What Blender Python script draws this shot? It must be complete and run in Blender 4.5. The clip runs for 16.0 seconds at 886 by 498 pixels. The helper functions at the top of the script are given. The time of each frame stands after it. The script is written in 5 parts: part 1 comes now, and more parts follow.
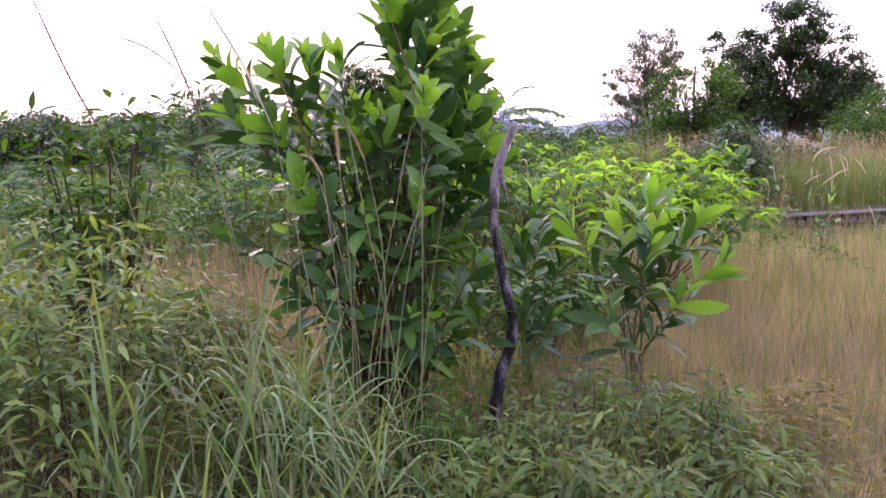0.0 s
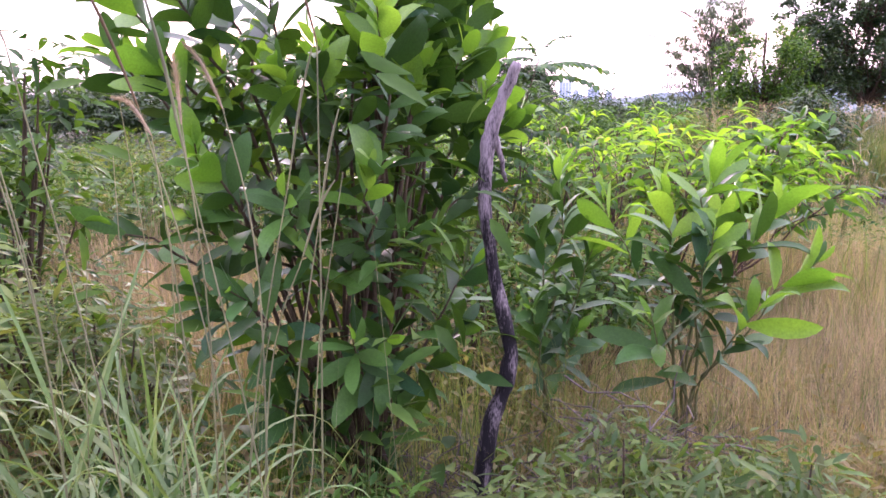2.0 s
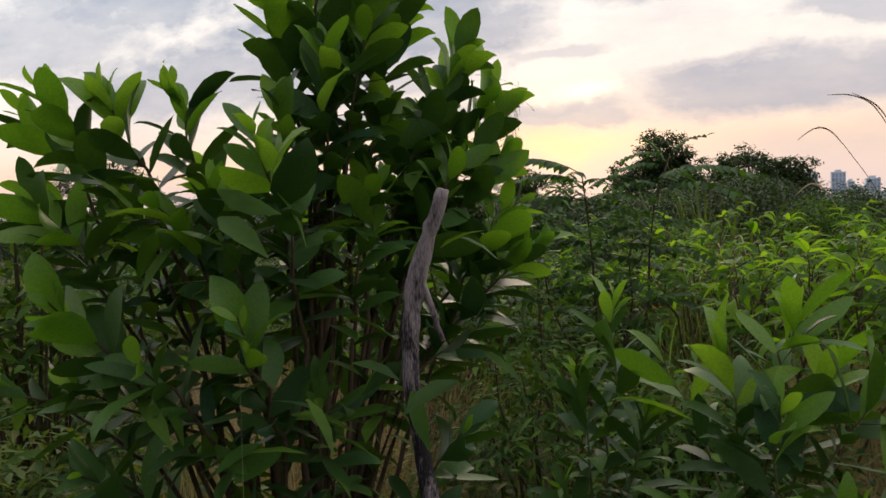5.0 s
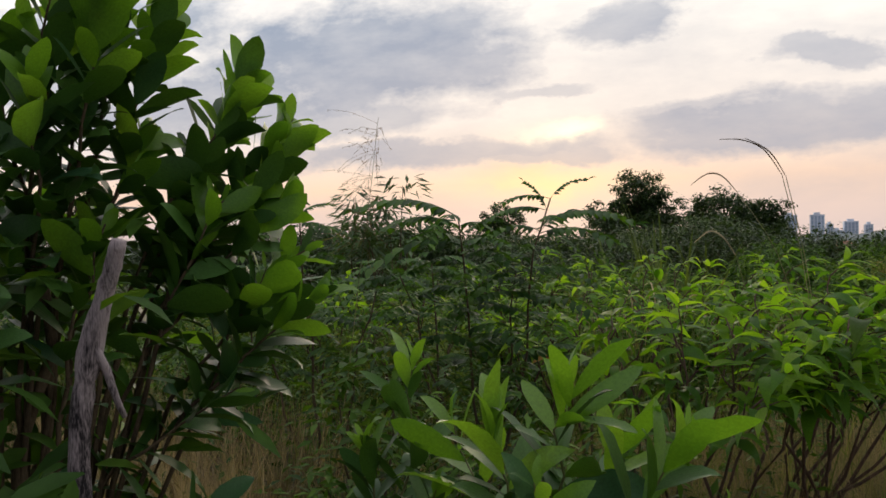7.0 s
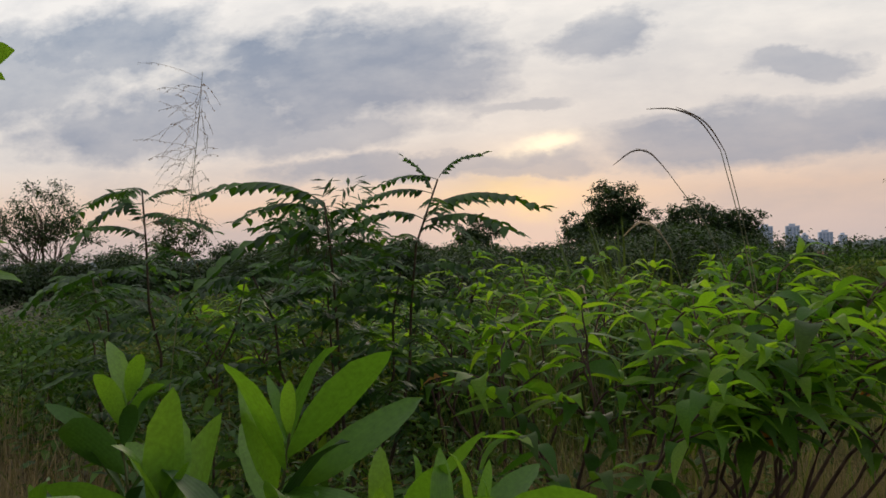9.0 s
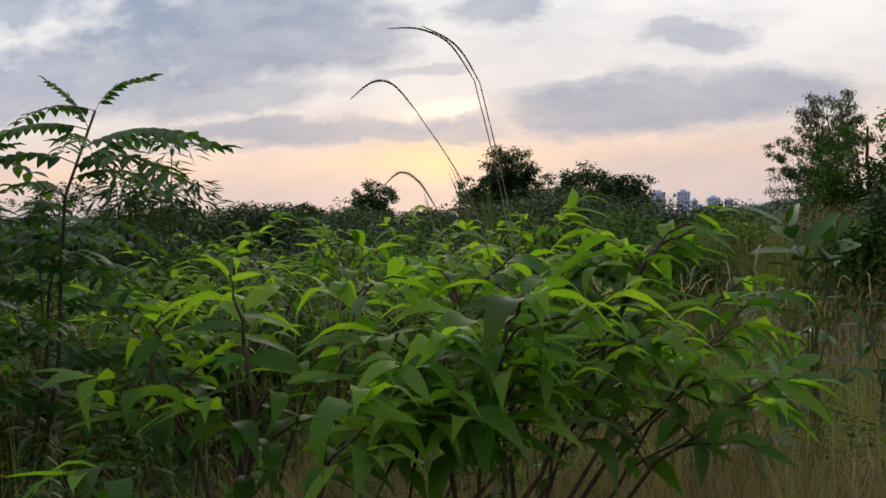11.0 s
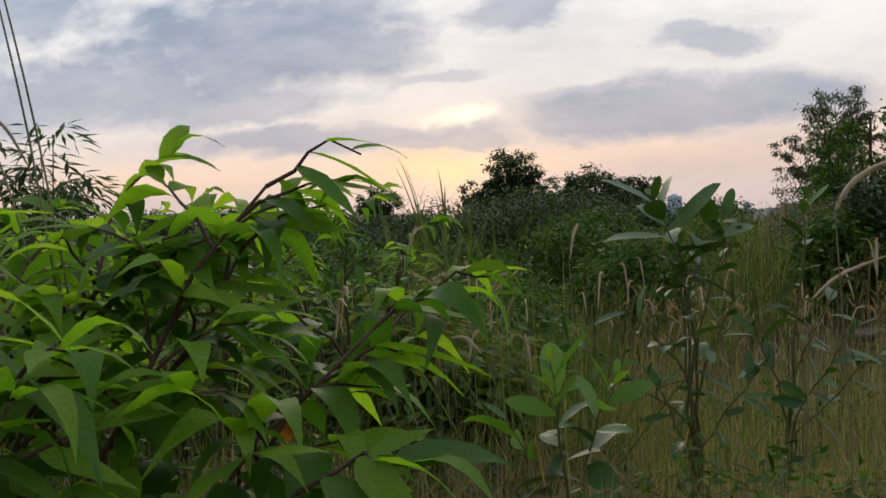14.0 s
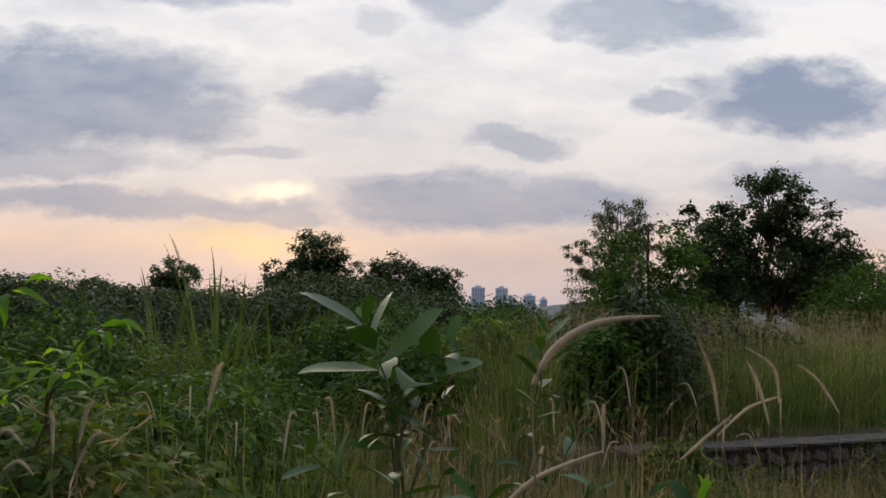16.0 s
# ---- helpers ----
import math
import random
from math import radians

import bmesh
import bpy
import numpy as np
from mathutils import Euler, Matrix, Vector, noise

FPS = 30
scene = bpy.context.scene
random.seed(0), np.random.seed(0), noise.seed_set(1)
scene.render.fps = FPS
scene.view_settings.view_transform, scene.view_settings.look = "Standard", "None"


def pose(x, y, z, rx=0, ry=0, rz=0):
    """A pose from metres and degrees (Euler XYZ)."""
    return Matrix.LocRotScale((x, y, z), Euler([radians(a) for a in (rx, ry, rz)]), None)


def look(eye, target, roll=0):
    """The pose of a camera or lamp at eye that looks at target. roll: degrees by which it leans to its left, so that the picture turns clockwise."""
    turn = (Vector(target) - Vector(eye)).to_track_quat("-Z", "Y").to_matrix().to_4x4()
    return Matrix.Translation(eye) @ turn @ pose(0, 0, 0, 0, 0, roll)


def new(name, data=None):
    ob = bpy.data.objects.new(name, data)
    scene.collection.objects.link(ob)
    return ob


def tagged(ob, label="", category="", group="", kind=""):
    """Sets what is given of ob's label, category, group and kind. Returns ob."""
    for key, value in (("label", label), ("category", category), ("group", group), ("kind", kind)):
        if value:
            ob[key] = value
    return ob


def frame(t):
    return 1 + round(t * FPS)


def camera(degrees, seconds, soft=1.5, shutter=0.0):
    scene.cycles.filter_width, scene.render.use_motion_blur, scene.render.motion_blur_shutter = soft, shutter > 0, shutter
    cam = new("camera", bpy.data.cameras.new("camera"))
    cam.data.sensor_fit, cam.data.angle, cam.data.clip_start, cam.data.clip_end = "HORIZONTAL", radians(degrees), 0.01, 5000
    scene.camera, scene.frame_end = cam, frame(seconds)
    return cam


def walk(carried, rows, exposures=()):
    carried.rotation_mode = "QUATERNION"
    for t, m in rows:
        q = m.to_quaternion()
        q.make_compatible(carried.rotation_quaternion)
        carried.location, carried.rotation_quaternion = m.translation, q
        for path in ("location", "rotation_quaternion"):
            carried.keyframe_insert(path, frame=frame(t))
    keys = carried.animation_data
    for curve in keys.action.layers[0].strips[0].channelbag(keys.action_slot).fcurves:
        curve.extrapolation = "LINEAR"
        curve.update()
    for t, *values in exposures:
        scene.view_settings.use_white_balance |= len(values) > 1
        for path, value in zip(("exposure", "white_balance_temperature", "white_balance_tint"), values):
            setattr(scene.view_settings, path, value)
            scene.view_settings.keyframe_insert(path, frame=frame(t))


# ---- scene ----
cam = camera(57.2, 16.0, soft=1.6)
PATH = [
    (0, (0.981, 0.719, 1.59), (1.016, 2.698, 1.305), 0.0),
    (0.5, (1.022, 1.04, 1.558), (1.085, 3.02, 1.286), 0.8),
    (1, (1.029, 1.355, 1.57), (1.089, 3.334, 1.281), 1.1),
    (1.5, (1.11, 1.586, 1.512), (1.103, 3.559, 1.186), 1.0),
    (2, (1.273, 1.786, 1.512), (1.169, 3.752, 1.159), 0.3),
    (2.5, (1.308, 1.973, 1.474), (1.095, 3.932, 1.133), -1.1),
    (3, (1.298, 2.265, 1.47), (0.95, 4.215, 1.19), -1.9),
    (3.5, (1.352, 2.371, 1.554), (0.854, 4.297, 1.345), -2.0),
    (4, (1.622, 2.412, 1.583), (0.983, 4.3, 1.414), -2.7),
    (6.5, (2.372, 2.821, 1.609), (1.649, 4.686, 1.599), -1.4),
    (7, (2.519, 2.98, 1.617), (1.852, 4.866, 1.605), -0.9),
    (7.5, (2.612, 3.137, 1.604), (2.001, 5.042, 1.609), -0.9),
    (8, (2.612, 3.379, 1.582), (2.028, 5.291, 1.614), -1.1),
    (8.5, (2.616, 3.626, 1.558), (2.019, 5.534, 1.591), -1.3),
    (9, (2.723, 3.914, 1.513), (2.104, 5.816, 1.533), -1.3),
    (9.5, (2.905, 4.209, 1.528), (2.319, 6.122, 1.515), -1.0),
    (10, (2.997, 4.461, 1.521), (2.511, 6.401, 1.48), -0.9),
    (12.5, (3.628, 5.515, 1.377), (3.262, 7.479, 1.288), -1.7),
    (13, (3.681, 5.83, 1.362), (3.257, 7.783, 1.273), -2.0),
    (13.5, (3.813, 6.075, 1.313), (3.323, 8.012, 1.24), -2.4),
    (14, (4.148, 6.242, 1.306), (3.718, 8.195, 1.253), -2.1),
    (14.5, (4.302, 6.633, 1.337), (4.011, 8.612, 1.329), -1.0),
    (15, (4.368, 6.847, 1.331), (4.219, 8.841, 1.389), -0.3),
    (15.5, (4.45, 6.943, 1.396), (4.412, 8.94, 1.497), 0.9),
    (16, (4.504, 7.061, 1.449), (4.54, 9.055, 1.595), 1.4),
]
EXPOSURES = [(0, 1.9, 5800, 46), (0.5, 1.9, 5800, 46), (1.0, 1.5, 5850, 46), (1.5, 2.05, 5800, 47), (2.0, 2.4, 5800, 48), (2.5, 2.55, 5850, 48), (3.0, 2.45, 6100, 44), (3.5, 1.85, 6800, 30), (4.0, 0.75, 6900, 17), (4.2, 0.55, 6850, 15), (6.3, 0.1, 6800, 12), (7.5, 0.0, 6650, 11), (8.5, -0.25, 6600, 11), (9.5, -0.25, 6450, 11), (10.0, -0.1, 6320, 11), (13.0, 0.0, 6320, 11), (14.5, -0.1, 6350, 12), (16, -0.2, 6320, 13)]
walk(cam, [(t, look(eye, target, roll)) for t, eye, target, roll in PATH], EXPOSURES)

# ---- world and light ----
world = bpy.data.worlds.new("evening_sky")
scene.world = world
world.use_nodes = True
wn, wl = world.node_tree.nodes, world.node_tree.links
wn.clear()
SUN_U, SUN_V = -0.225, 0.10


def wmath(op, a, b=None, clamp=False):
    n = wn.new("ShaderNodeMath")
    n.operation, n.use_clamp = op, clamp
    for k, v in enumerate((a, b)):
        if v is None:
            continue
        if isinstance(v, (int, float)):
            n.inputs[k].default_value = v
        else:
            wl.new(v, n.inputs[k])
    return n.outputs[0]


def wmix(fac, a, b):
    n = wn.new("ShaderNodeMix")
    n.data_type = "RGBA"
    for sock, v in ((n.inputs[0], fac), (n.inputs[6], a), (n.inputs[7], b)):
        if isinstance(v, (int, float)):
            sock.default_value = v
        elif isinstance(v, tuple):
            sock.default_value = (*v, 1)
        else:
            wl.new(v, sock)
    return n.outputs[2]


coord = wn.new("ShaderNodeTexCoord")
sep = wn.new("ShaderNodeSeparateXYZ")
wl.new(coord.outputs["Generated"], sep.inputs[0])
ahead = wmath("MAXIMUM", wmath("ABSOLUTE", sep.outputs[1]), 0.12)
sky_u = wmath("DIVIDE", sep.outputs[0], ahead)
sky_v = wmath("DIVIDE", sep.outputs[2], ahead)
flat = wn.new("ShaderNodeCombineXYZ")
wl.new(sky_u, flat.inputs[0])
wl.new(sky_v, flat.inputs[1])


def wnoise(scale, detail, stretch, rough=0.55, shift=0.0):
    m = wn.new("ShaderNodeMapping")
    m.inputs["Scale"].default_value = (1.0, stretch, 1.0)
    m.inputs["Location"].default_value = (shift, shift, shift)
    wl.new(flat.outputs[0], m.inputs[0])
    n = wn.new("ShaderNodeTexNoise")
    n.inputs["Scale"].default_value, n.inputs["Detail"].default_value = scale, detail
    n.inputs["Roughness"].default_value = rough
    wl.new(m.outputs[0], n.inputs[0])
    return n.outputs[0]


warp_a = wmath("SUBTRACT", wnoise(6.0, 8, 1.6, 0.6), 0.5)
warp_b = wmath("SUBTRACT", wnoise(8.0, 8, 1.8, 0.6, 3.1), 0.5)
bent_u = wmath("ADD", sky_u, wmath("MULTIPLY", warp_a, 0.17))
bent_v = wmath("ADD", sky_v, wmath("MULTIPLY", warp_b, 0.075))
ragged = wmath("SUBTRACT", wnoise(13.0, 9, 2.0, 0.62, 5.3), 0.5)


def cloud(u, v, a, b, amount):
    du = wmath("DIVIDE", wmath("SUBTRACT", bent_u, u), a)
    dv = wmath("DIVIDE", wmath("SUBTRACT", bent_v, v), b)
    r = wmath("ADD", wmath("MULTIPLY", du, du), wmath("MULTIPLY", dv, dv))
    edge = wmath("ADD", wmath("SUBTRACT", 1.35, r), wmath("MULTIPLY", ragged, 1.75))
    return wmath("MULTIPLY", wmath("MULTIPLY", edge, 1.08, True), amount)


CLOUDS = [(-0.47, 0.25, 0.27, 0.085, 1.0), (-0.74, 0.2, 0.3, 0.06, 0.95), (-0.5, 0.17, 0.2, 0.03, 0.8), (-0.36, 0.118, 0.26, 0.024, 0.95), (-0.22, 0.105, 0.12, 0.014, 0.85), (0.07, 0.135, 0.23, 0.040, 0.95),
          (-0.02, 0.155, 0.11, 0.02, 0.7), (-0.115, 0.262, 0.07, 0.034, 0.85), (0.105, 0.212, 0.075, 0.018, 0.8), (-0.23, 0.19, 0.08, 0.012, 0.6), (0.455, 0.272, 0.15, 0.048, 1.1), (0.30, 0.262, 0.05, 0.02, 0.8),
          (0.52, 0.165, 0.16, 0.034, 0.85), (0.26, 0.375, 0.14, 0.04, 0.8), (-0.30, 0.40, 0.14, 0.03, 0.8), (0.03, 0.40, 0.06, 0.05, 0.75), (-0.07, 0.36, 0.05, 0.02, 0.5),
          (-0.85, 0.33, 0.22, 0.06, 0.9), (-1.05, 0.3, 0.25, 0.08, 0.8), (0.9, 0.3, 0.25, 0.06, 0.7)]
cover = None
for spec in CLOUDS:
    c = cloud(*spec)
    cover = c if cover is None else wmath("MAXIMUM", cover, c)
loose = wmath("MULTIPLY", wmath("SUBTRACT", wnoise(4.5, 9, 2.6, 0.6, 7.7), 0.43), 2.6, True)
cover = wmath("MULTIPLY", cover, wmath("ADD", 0.42, wmath("MULTIPLY", wnoise(6.5, 8, 2.4, 0.6, 2.2), 1.15)))
cover = wmath("MAXIMUM", cover, wmath("MULTIPLY", loose, 0.6))

# the clear part by height: mauve haze, a peach band low down, pale cream above
rise = wn.new("ShaderNodeValToRGB")
wl.new(wmath("MULTIPLY", sky_v, 2.0, True), rise.inputs[0])
el = rise.color_ramp.elements
el[0].position, el[0].color = 0.0, (0.70, 0.60, 0.60, 1)
el[1].position, el[1].color = 1.0, (1.16, 1.15, 1.14, 1)
for p, c in ((0.08, (0.80, 0.64, 0.59)), (0.15, (1.02, 0.74, 0.57)), (0.22, (1.0, 0.82, 0.70)), (0.32, (0.98, 0.90, 0.84)), (0.55, (1.14, 1.09, 1.02))):
    e = el.new(p)
    e.color = (*c, 1)


def glow(u, v, a, b, su, sv):
    x = wmath("DIVIDE", wmath("SUBTRACT", su, u), a)
    y = wmath("DIVIDE", wmath("SUBTRACT", sv, v), b)
    return wmath("POWER", 2.718, wmath("MULTIPLY", wmath("ADD", wmath("MULTIPLY", x, x), wmath("MULTIPLY", y, y)), -1.0))


clear = wmix(wmath("MULTIPLY", glow(SUN_U, 0.078, 0.09, 0.016, bent_u, bent_v), 0.85), rise.outputs[0], (1.25, 0.88, 0.45))
grey = wmix(wmath("MULTIPLY", sky_v, 2.8, True), (0.48, 0.47, 0.53), (0.33, 0.41, 0.54))
mixed = wmix(wmath("MULTIPLY", cover, 0.86), clear, grey)
mixed = wmix(wmath("MULTIPLY", glow(-0.205, 0.138, 0.04, 0.011, bent_u, bent_v), 1.0), mixed, (1.55, 1.3, 0.95))

nishita = wn.new("ShaderNodeTexSky")
nishita.sky_type, nishita.sun_disc = "NISHITA", False
nishita.sun_elevation, nishita.sun_rotation = radians(6.0), radians(-12.7)
haze = wn.new("ShaderNodeVectorMath")
haze.operation = "SCALE"
haze.inputs["Scale"].default_value = 0.004
wl.new(nishita.outputs[0], haze.inputs[0])
total = wn.new("ShaderNodeVectorMath")
total.operation = "ADD"
wl.new(mixed, total.inputs[0])
wl.new(haze.outputs[0], total.inputs[1])
# away from the sunset the evening sky is dimmer and bluer
away = wn.new("ShaderNodeMapRange")
away.interpolation_type = "SMOOTHSTEP"
away.inputs[1].default_value, away.inputs[2].default_value = 0.25, -0.75
wl.new(sep.outputs[1], away.inputs[0])
dim = wn.new("ShaderNodeVectorMath")
dim.operation = "MULTIPLY"
wl.new(total.outputs[0], dim.inputs[0])
wl.new(wmix(away.outputs[0], (1.0, 1.0, 1.0), (0.40, 0.43, 0.50)), dim.inputs[1])
back = wn.new("ShaderNodeBackground")
back.inputs["Strength"].default_value = 0.92
wl.new(dim.outputs[0], back.inputs["Color"])
wout = wn.new("ShaderNodeOutputWorld")
wl.new(back.outputs[0], wout.inputs[0])

sun_data = bpy.data.lights.new("sun", "SUN")
sun_data.energy, sun_data.angle, sun_data.color = 0.6, radians(20), (1.0, 0.82, 0.62)
sun = new("sun", sun_data)
sun.matrix_world = look((SUN_U * 50, 50, 14), (0, 0, 0))


# ---- materials ----
def nodes_of(name):
    m = bpy.data.materials.new(name)
    m.use_nodes = True
    n, l = m.node_tree.nodes, m.node_tree.links
    n.clear()
    return m, n, l


def leaf_material(name, colours, through_light=0.4, rough=0.42, island=False, veins=0.0, sheen=0.35):
    """Leaf tissue: colours from dark mature to bright young, picked leaf by leaf, with light shining through."""
    m, n, l = nodes_of(name)
    ramp = n.new("ShaderNodeValToRGB")
    e = ramp.color_ramp.elements
    e[0].color, e[1].color = (*colours[0], 1), (*colours[-1], 1)
    for k, c in enumerate(colours[1:-1], 1):
        e.new(k / (len(colours) - 1)).color = (*c, 1)
    if island:
        src = n.new("ShaderNodeNewGeometry").outputs["Random Per Island"]
    else:
        src = n.new("ShaderNodeObjectInfo").outputs["Random"]
    l.new(src, ramp.inputs[0])
    tc = n.new("ShaderNodeTexCoord")
    blot = n.new("ShaderNodeTexNoise")
    blot.inputs["Scale"].default_value, blot.inputs["Detail"].default_value = 30.0, 4
    l.new(tc.outputs["Object"], blot.inputs[0])
    vary = n.new("ShaderNodeHueSaturation")
    val = n.new("ShaderNodeMapRange")
    val.inputs[3].default_value, val.inputs[4].default_value = 0.6, 1.35
    l.new(blot.outputs[0], val.inputs[0])
    if island:
        growth = n.new("ShaderNodeTexNoise")
        growth.inputs["Scale"].default_value, growth.inputs["Detail"].default_value = 2.6, 3
        l.new(tc.outputs["Object"], growth.inputs[0])
        swing = n.new("ShaderNodeMapRange")
        swing.inputs[1].default_value, swing.inputs[2].default_value = 0.35, 0.68
        swing.inputs[3].default_value, swing.inputs[4].default_value = 0.62, 1.6
        l.new(growth.outputs[0], swing.inputs[0])
        both = n.new("ShaderNodeMath")
        both.operation = "MULTIPLY"
        l.new(val.outputs[0], both.inputs[0])
        l.new(swing.outputs[0], both.inputs[1])
        l.new(both.outputs[0], vary.inputs["Value"])
        hue = n.new("ShaderNodeMapRange")
        hue.inputs[1].default_value, hue.inputs[2].default_value = 0.3, 0.7
        hue.inputs[3].default_value, hue.inputs[4].default_value = 0.515, 0.48
        l.new(growth.outputs[0], hue.inputs[0])
        l.new(hue.outputs[0], vary.inputs["Hue"])
    else:
        l.new(val.outputs[0], vary.inputs["Value"])
    l.new(ramp.outputs[0], vary.inputs["Color"])
    body = n.new("ShaderNodeBsdfPrincipled")
    body.inputs["Roughness"].default_value = rough
    body.inputs["Specular IOR Level"].default_value = sheen
    l.new(vary.outputs[0], body.inputs["Base Color"])
    if veins:
        uv = n.new("ShaderNodeUVMap")
        wave = n.new("ShaderNodeTexWave")
        wave.inputs["Scale"].default_value, wave.inputs["Distortion"].default_value = 3.0, 0.2
        l.new(uv.outputs[0], wave.inputs[0])
        bump = n.new("ShaderNodeBump")
        bump.inputs["Strength"].default_value, bump.inputs["Distance"].default_value = veins, 0.0006
        l.new(wave.outputs[0], bump.inputs["Height"])
        l.new(bump.outputs[0], body.inputs["Normal"])
    lit = n.new("ShaderNodeBsdfTranslucent")
    warm = n.new("ShaderNodeMix")
    warm.data_type, warm.blend_type = "RGBA", "MULTIPLY"
    warm.inputs[0].default_value = 1.0
    warm.inputs[7].default_value = (1.9, 1.75, 0.6, 1)
    l.new(vary.outputs[0], warm.inputs[6])
    l.new(warm.outputs[2], lit.inputs[0])
    mix = n.new("ShaderNodeMixShader")
    mix.inputs[0].default_value = through_light
    l.new(body.outputs[0], mix.inputs[1])
    l.new(lit.outputs[0], mix.inputs[2])
    out = n.new("ShaderNodeOutputMaterial")
    l.new(mix.outputs[0], out.inputs[0])
    return m


def rough_material(name, low, high, scale=8.0, rough=0.85, bump=0.3, dist=0.01, stretch=(1, 1, 1), metallic=0.0):
    """A matt surface that wanders between two colours at two sizes, with fine relief."""
    m, n, l = nodes_of(name)
    tc = n.new("ShaderNodeTexCoord")
    mp = n.new("ShaderNodeMapping")
    mp.inputs["Scale"].default_value = stretch
    l.new(tc.outputs["Object"], mp.inputs[0])
    big = n.new("ShaderNodeTexNoise")
    big.inputs["Scale"].default_value, big.inputs["Detail"].default_value = scale, 6
    fine = n.new("ShaderNodeTexNoise")
    fine.inputs["Scale"].default_value, fine.inputs["Detail"].default_value = scale * 9, 5
    l.new(mp.outputs[0], big.inputs[0])
    l.new(mp.outputs[0], fine.inputs[0])
    add = n.new("ShaderNodeMath")
    add.operation = "MULTIPLY_ADD"
    l.new(big.outputs[0], add.inputs[0])
    add.inputs[1].default_value = 0.6
    sc = n.new("ShaderNodeMath")
    sc.operation = "MULTIPLY"
    sc.inputs[1].default_value = 0.4
    l.new(fine.outputs[0], sc.inputs[0])
    l.new(sc.outputs[0], add.inputs[2])
    ramp = n.new("ShaderNodeValToRGB")
    e = ramp.color_ramp.elements
    e[0].position, e[0].color = 0.36, (*low, 1)
    e[1].position, e[1].color = 0.64, (*high, 1)
    l.new(add.outputs[0], ramp.inputs[0])
    body = n.new("ShaderNodeBsdfPrincipled")
    body.inputs["Roughness"].default_value = rough
    body.inputs["Metallic"].default_value = metallic
    body.inputs["Specular IOR Level"].default_value = 0.25
    l.new(ramp.outputs[0], body.inputs["Base Color"])
    bp = n.new("ShaderNodeBump")
    bp.inputs["Strength"].default_value, bp.inputs["Distance"].default_value = bump, dist
    l.new(add.outputs[0], bp.inputs["Height"])
    l.new(bp.outputs[0], body.inputs["Normal"])
    out = n.new("ShaderNodeOutputMaterial")
    l.new(body.outputs[0], out.inputs[0])
    return m


M_SOIL = rough_material("soil", (0.028, 0.030, 0.014), (0.085, 0.07, 0.038), 1.5, 0.95, 0.6, 0.03)
M_BARK = rough_material("bark", (0.032, 0.023, 0.014), (0.115, 0.082, 0.05), 30, 0.9, 0.6, 0.004, (1, 1, 0.25))
M_REDBARK = rough_material("reddish_bark", (0.04, 0.024, 0.018), (0.13, 0.08, 0.058), 30, 0.85, 0.5, 0.003, (1, 1, 0.25))
M_TWIG = rough_material("green_twig", (0.07, 0.08, 0.03), (0.16, 0.16, 0.06), 40, 0.7, 0.3, 0.002)
M_CHAR = rough_material("charred_wood", (0.010, 0.008, 0.010), (0.30, 0.25, 0.26), 20, 0.8, 1.0, 0.008, (1.6, 1.6, 0.3))
for e, p in zip(M_CHAR.node_tree.nodes["Color Ramp"].color_ramp.elements, (0.51, 0.70)):
    e.position = p


def char_by_height(m):
    """Burnt bark below, weathering to bare wood towards the top of the pole."""
    n, l = m.node_tree.nodes, m.node_tree.links
    tc = n.new("ShaderNodeTexCoord")
    sp = n.new("ShaderNodeSeparateXYZ")
    l.new(tc.outputs["Object"], sp.inputs[0])
    mr = n.new("ShaderNodeMapRange")
    mr.inputs[1].default_value, mr.inputs[2].default_value, mr.inputs[4].default_value = 1.05, 1.5, 0.19
    l.new(sp.outputs[2], mr.inputs[0])
    ramp = n["Color Ramp"]
    src = ramp.inputs[0].links[0].from_socket
    add = n.new("ShaderNodeMath")
    l.new(src, add.inputs[0])
    l.new(mr.outputs[0], add.inputs[1])
    l.new(add.outputs[0], ramp.inputs[0])


char_by_height(M_CHAR)
M_STONE = rough_material("rubble_stone", (0.045, 0.038, 0.036), (0.19, 0.15, 0.14), 6, 0.9, 0.7, 0.02)
M_MORTAR = rough_material("mortar", (0.02, 0.017, 0.016), (0.07, 0.055, 0.05), 12, 0.95, 0.6, 0.01)
M_COPING = rough_material("concrete_coping", (0.045, 0.042, 0.038), (0.15, 0.14, 0.13), 9, 0.9, 0.3, 0.005)

M_ACACIA = leaf_material("acacia_leaf", [(0.022, 0.062, 0.016), (0.038, 0.10, 0.019), (0.058, 0.14, 0.022), (0.028, 0.085, 0.035)], 0.17, 0.45, veins=0.25, sheen=0.24)
M_ACACIA_YOUNG = leaf_material("young_acacia_leaf", [(0.065, 0.165, 0.02), (0.10, 0.225, 0.025), (0.145, 0.28, 0.04)], 0.45, 0.38, veins=0.25, sheen=0.45)
M_POINTED = leaf_material("pointed_leaf", [(0.035, 0.10, 0.016), (0.06, 0.16, 0.018), (0.09, 0.21, 0.022), (0.05, 0.10, 0.018)], 0.52, 0.5, veins=0.3, sheen=0.22)
M_POINTED_YOUNG = leaf_material("young_pointed_leaf", [(0.11, 0.245, 0.02), (0.15, 0.30, 0.025), (0.20, 0.345, 0.035)], 0.6, 0.5, veins=0.3, sheen=0.25)
M_RUST = leaf_material("withered_leaf", [(0.35, 0.12, 0.02), (0.45, 0.22, 0.04), (0.28, 0.10, 0.03)], 0.4, 0.7)
M_SENNA = leaf_material("senna_leaf", [(0.018, 0.055, 0.012), (0.03, 0.09, 0.016), (0.055, 0.13, 0.02)], 0.35, 0.5, island=True)
